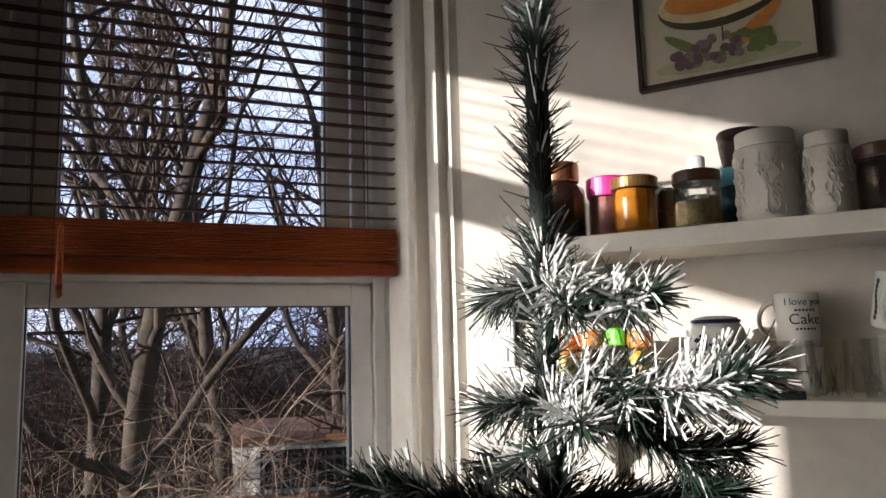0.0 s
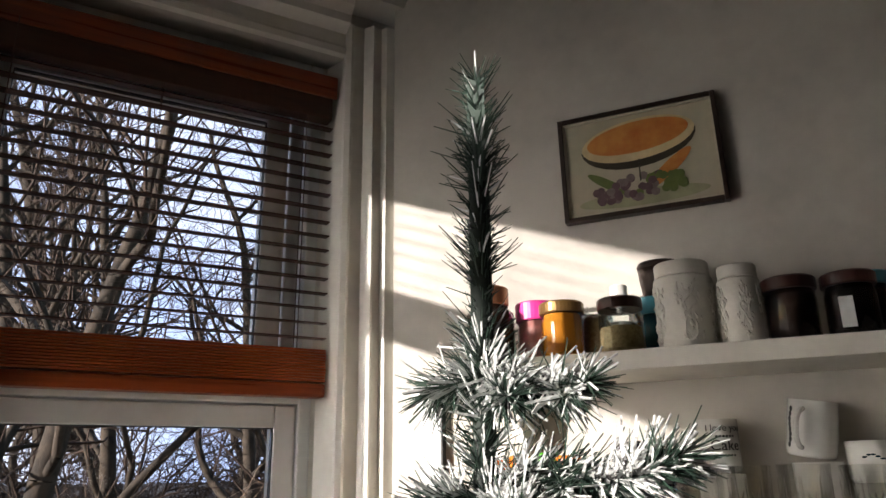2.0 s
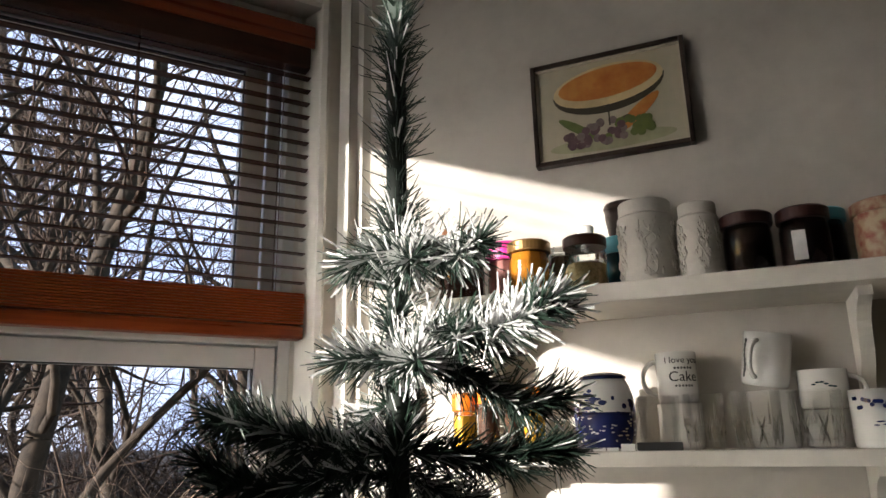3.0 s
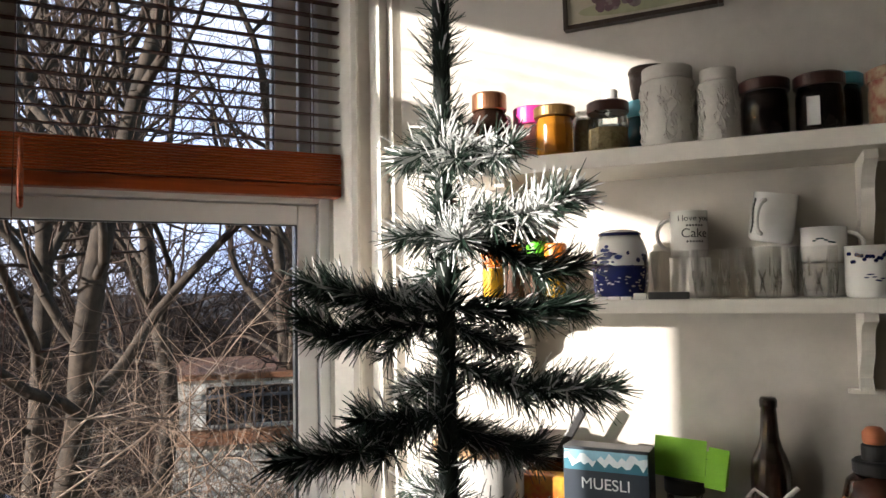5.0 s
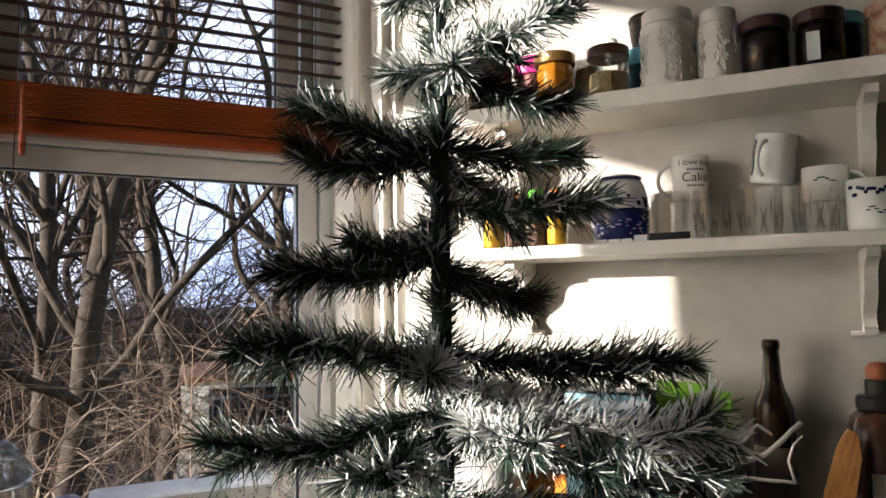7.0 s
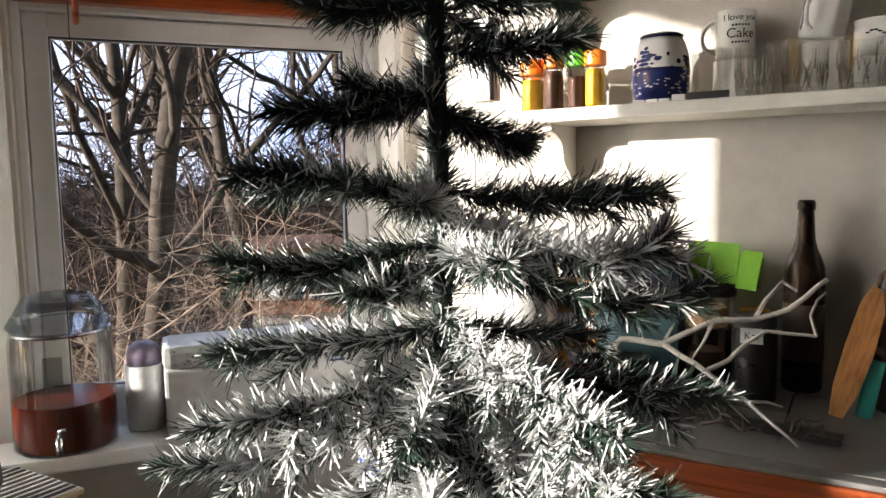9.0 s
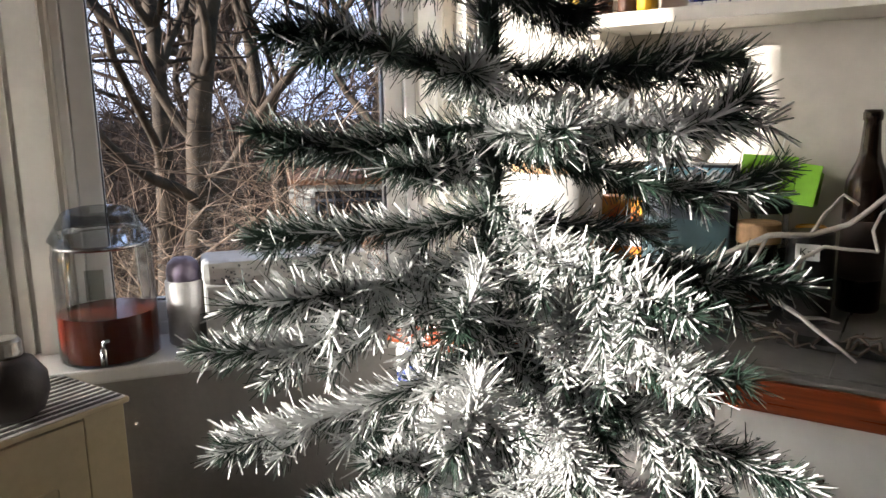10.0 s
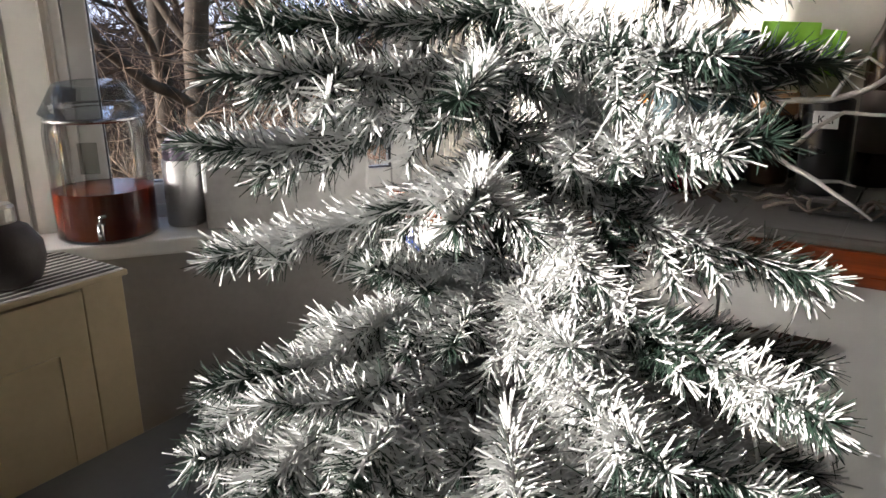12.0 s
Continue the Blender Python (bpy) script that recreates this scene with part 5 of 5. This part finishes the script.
for k in range(16):
    a = (-0.30 + 0.022 * k, 1.39 + 0.03 * math.sin(4 * k), CZ + 0.006)
    turn = 2.4 * math.sin(3.7 * k)
    pts = [a]
    for i in range(4):
        turn += 0.7 * math.sin(5.3 * k + 2.1 * i)
        pts.append((pts[-1][0] + 0.022 * math.cos(turn), pts[-1][1] + 0.022 * math.sin(turn), CZ + 0.006 + 0.014 * abs(math.sin(1.7 * k + 1.3 * i))))
    limb(pts, 0.0034, 0.0012, M_DEADTWIG)

# ---- window sill ----
SZ = SILL_Z + 0.001
ds = thing("drinks_dispenser", "glass drinks dispenser part filled with red-brown liquid", "dispenser", (-1.432, 1.062, SZ))
OUT = [(0.094, 0), (0.102, 0.006), (0.102, 0.225), (0.098, 0.245), (0.092, 0.255)]
part("glass_wall", lathe(OUT, 56, openend=True), M_GLASS, ds, smooth=True)
M_TEA = mat("red_brown_tea", (0.095, 0.013, 0.004), 0.14, var=0.1, scale=6, bump=0, spec=0.4)
part("liquid", lathe([(0.001, 0.0035), (0.0990, 0.0075), (0.1000, 0.104), (0.001, 0.1045)], 56), M_TEA, ds, smooth=False)
part("wire_band", lathe([(0.0945, 0.246), (0.0985, 0.249), (0.0985, 0.253), (0.0945, 0.256)], 56), M_STEEL, ds)
part("lid", lathe([(0.100, 0.0), (0.104, 0.004), (0.100, 0.010), (0.082, 0.040), (0.072, 0.058), (0.066, 0.061), (0.001, 0.062)], 56), clear_glass("lid_glass", (0.82, 0.85, 0.87)), ds, smooth=False, at=pose(0, 0, 0.262, 2.5, 3.5, 0))
way = Vector((1.32, -1.05, 0)).normalized()
TAP = Matrix.Translation(way * 0.102 + Vector((0, 0, 0.045))) @ Matrix.Rotation(math.atan2(way.y, way.x) + math.pi / 2, 4, "Z")
tp2 = part("tap", tube([(0, 0.004, 0.002), (0, -0.024, 0.002), (0, -0.030, -0.004), (0, -0.031, -0.026)], [0.007, 0.007, 0.0065, 0.006], 14), M_STEEL, ds, "chrome tap", smooth=True, at=TAP)
part("tap_handle", tube([(0, -0.016, 0.008), (0, -0.018, 0.018), (0.012, -0.022, 0.022)], 0.004, 10), M_STEEL, tp2, smooth=True)
part("tag_panel", boxed(-0.018, 0.018, -0.003, 0.0, 0.0, 0.062, bevel=0.002), clear_glass("embossed_glass", (0.80, 0.82, 0.80)), ds, at=Matrix.Rotation(radians(48), 4, "Z") @ Matrix.Translation((0, -0.1025, 0.15)))
shk = thing("sugar_shaker", "white cylindrical shaker with a domed mauve cap", "shaker", (-1.368, 1.215, SZ))
part("body", lathe([(0.040, 0), (0.042, 0.004), (0.042, 0.145), (0.040, 0.148)], 40), plain("pearl_plastic", (0.55, 0.54, 0.54), 0.3), shk, smooth=True)
part("cap", lathe([(0.038, 0.148), (0.038, 0.170), (0.033, 0.188), (0.020, 0.199), (0.001, 0.202)], 40), plain("mauve_plastic", (0.16, 0.13, 0.19), 0.35), shk, smooth=True)
part("base_clip", boxed(0.012, 0.026, -0.044, -0.040, 0.002, 0.012), M_PAPER, shk, at=Matrix.Rotation(radians(45), 4, "Z"))
tube_ = thing("toothbrush_box", "slim pale blue box between shaker and bread bin", "box", pose(-1.345, 1.285, SZ, 0, 0, 52))
part("body", boxed(-0.012, 0.012, -0.012, 0.012, 0, 0.165, bevel=0.002), plain("pale_blue_card", (0.42, 0.48, 0.58), 0.5), tube_)
rd = thing("bread_bin", "white metal bin with a dotted floral lid on the sill", "bin", WIN @ pose(0.355, -0.115, SZ))
part("body", boxed(-0.155, 0.215, -0.075, 0.07, 0, 0.145, bevel=0.008), plain("white_enamel", (0.66, 0.66, 0.65), 0.4), rd)
lid = part("lid", boxed(-0.157, 0.217, -0.077, 0.072, 0.146, 0.200, bevel=0.016), plain("white_enamel_lid", (0.64, 0.64, 0.62), 0.4), rd)
r5 = random.Random(9)
bm = bmesh.new()
for k in range(120):
    x, z, q = r5.uniform(-0.135, 0.20), r5.uniform(0.152, 0.190), r5.uniform(0.0012, 0.0035)
    ring = [bm.verts.new((x + q * math.cos(i * 1.047), -0.0776, z + q * math.sin(i * 1.047))) for i in range(6)]
    bm.faces.new(ring)
part("dots", bm, plain("grey_print", (0.16, 0.17, 0.19), 0.5), lid)
pp = thing("paper_sheets", "loose white papers lying at the end of the sill", "papers", WIN @ pose(0.70, -0.135, SZ, 0, 0, 0))
for k in range(4):
    part("sheet", boxed(-0.10, 0.10, -0.08, 0.08, 0.0 + 0.0025 * k, 0.0018 + 0.0025 * k), M_PAPER, pp, at=pose(0.01 * k, 0.006 * k, 0, 0, 0, 7 * k - 8))

# ---- things in the near left corner ----
M_STRIPE = plain("black_stripe", (0.03, 0.028, 0.025), 0.6)
cab = thing("cream_cabinet", "cream panelled cabinet with a striped cloth on top", "cabinet", pose(-1.225, 0.942, 0, 0, 0, 90))
part("body", boxed(-0.60, 0.0, 0.0, 0.26, 0.0, 0.74, bevel=0.004), M_CREAM, cab)
dr = part("door", boxed(-0.50, -0.085, -0.016, -0.001, 0.06, 0.735, bevel=0.003), M_CREAM, cab)
part("panel", boxed(-0.44, -0.145, -0.020, -0.0165, 0.12, 0.63, bevel=0.005), M_CREAM, dr)
part("stile", boxed(-0.080, 0.0, -0.010, -0.001, 0.0, 0.738, bevel=0.002), M_CREAM, cab)
part("top", boxed(-0.61, 0.006, -0.022, 0.265, 0.741, 0.752, bevel=0.003), M_CREAM, cab)
cl2 = thing("striped_cloth", "black and white striped cloth on the cabinet", "cloth", pose(-1.225, 0.942, 0.7525, 0, 0, 90))
part("cloth", boxed(-0.60, 0.0, -0.018, 0.255, 0.0, 0.0025), M_PAPER, cl2)
for k in range(13):
    part("stripe", boxed(-0.598, -0.002, -0.012 + 0.0205 * k, -0.001 + 0.0205 * k, 0.0026, 0.0036), M_STRIPE, cl2)
pot = thing("round_pot", "round dark clay pot with a silvery lid", "pot", (-1.285, 0.772, 0.7565))
part("body", lathe([(0.035, 0), (0.055, 0.012), (0.066, 0.045), (0.064, 0.075), (0.045, 0.105), (0.026, 0.114)], 44), plain("dark_clay", (0.035, 0.026, 0.023), 0.55, scale=30, bump=0.3), pot, smooth=True)
part("lid", lathe([(0.029, 0.114), (0.030, 0.118), (0.029, 0.140), (0.024, 0.146)], 32), plain("tarnished_silver", (0.42, 0.40, 0.36), 0.35, metal=0.8, scale=40), pot)
tbl = thing("grey_table", "low grey topped table under the tree", "table", (-0.48, 0.80, 0))
part("tabletop", boxed(-0.66, 0.66, -0.40, 0.36, 0.425, 0.450, bevel=0.004), plain("dark_grey_laminate", (0.10, 0.105, 0.10), 0.45, scale=6), tbl)
for x in (-0.61, 0.61):
    for y in (-0.35, 0.31):
        part("leg", boxed(x - 0.02, x + 0.02, y - 0.02, y + 0.02, 0, 0.425, bevel=0.003), M_CUPB, tbl)

# printed towel over the cupboard front
tw = thing("tea_towel", "white tea towel with a blue printed patch", "towel", (-0.715, COUNTER_Y + 0.026, 0.83))
bm = boxed(-0.075, 0.075, -0.004, 0.004, -0.30, 0.0)
bmesh.ops.subdivide_edges(bm, edges=[e for e in bm.edges], cuts=6, use_grid_fill=True)
for vv in bm.verts:
    vv.co.y += 0.004 * math.sin(70 * vv.co.x) * (-vv.co.z / 0.3) - 0.004
part("cloth", bm, M_PAPER, tw, smooth=True)
r6 = random.Random(3)
bm = bmesh.new()
for k in range(26):
    x, z, q = r6.gauss(-0.045, 0.012), r6.gauss(-0.055, 0.018), r6.uniform(0.003, 0.007)
    bm.faces.new([bm.verts.new((x + q * math.cos(i * 1.047), -0.0135 - 0.0001 * k, z + q * math.sin(i * 1.047))) for i in range(6)])
part("blue_print", bm, plain("royal_blue_print", (0.015, 0.06, 0.35), 0.6), tw)
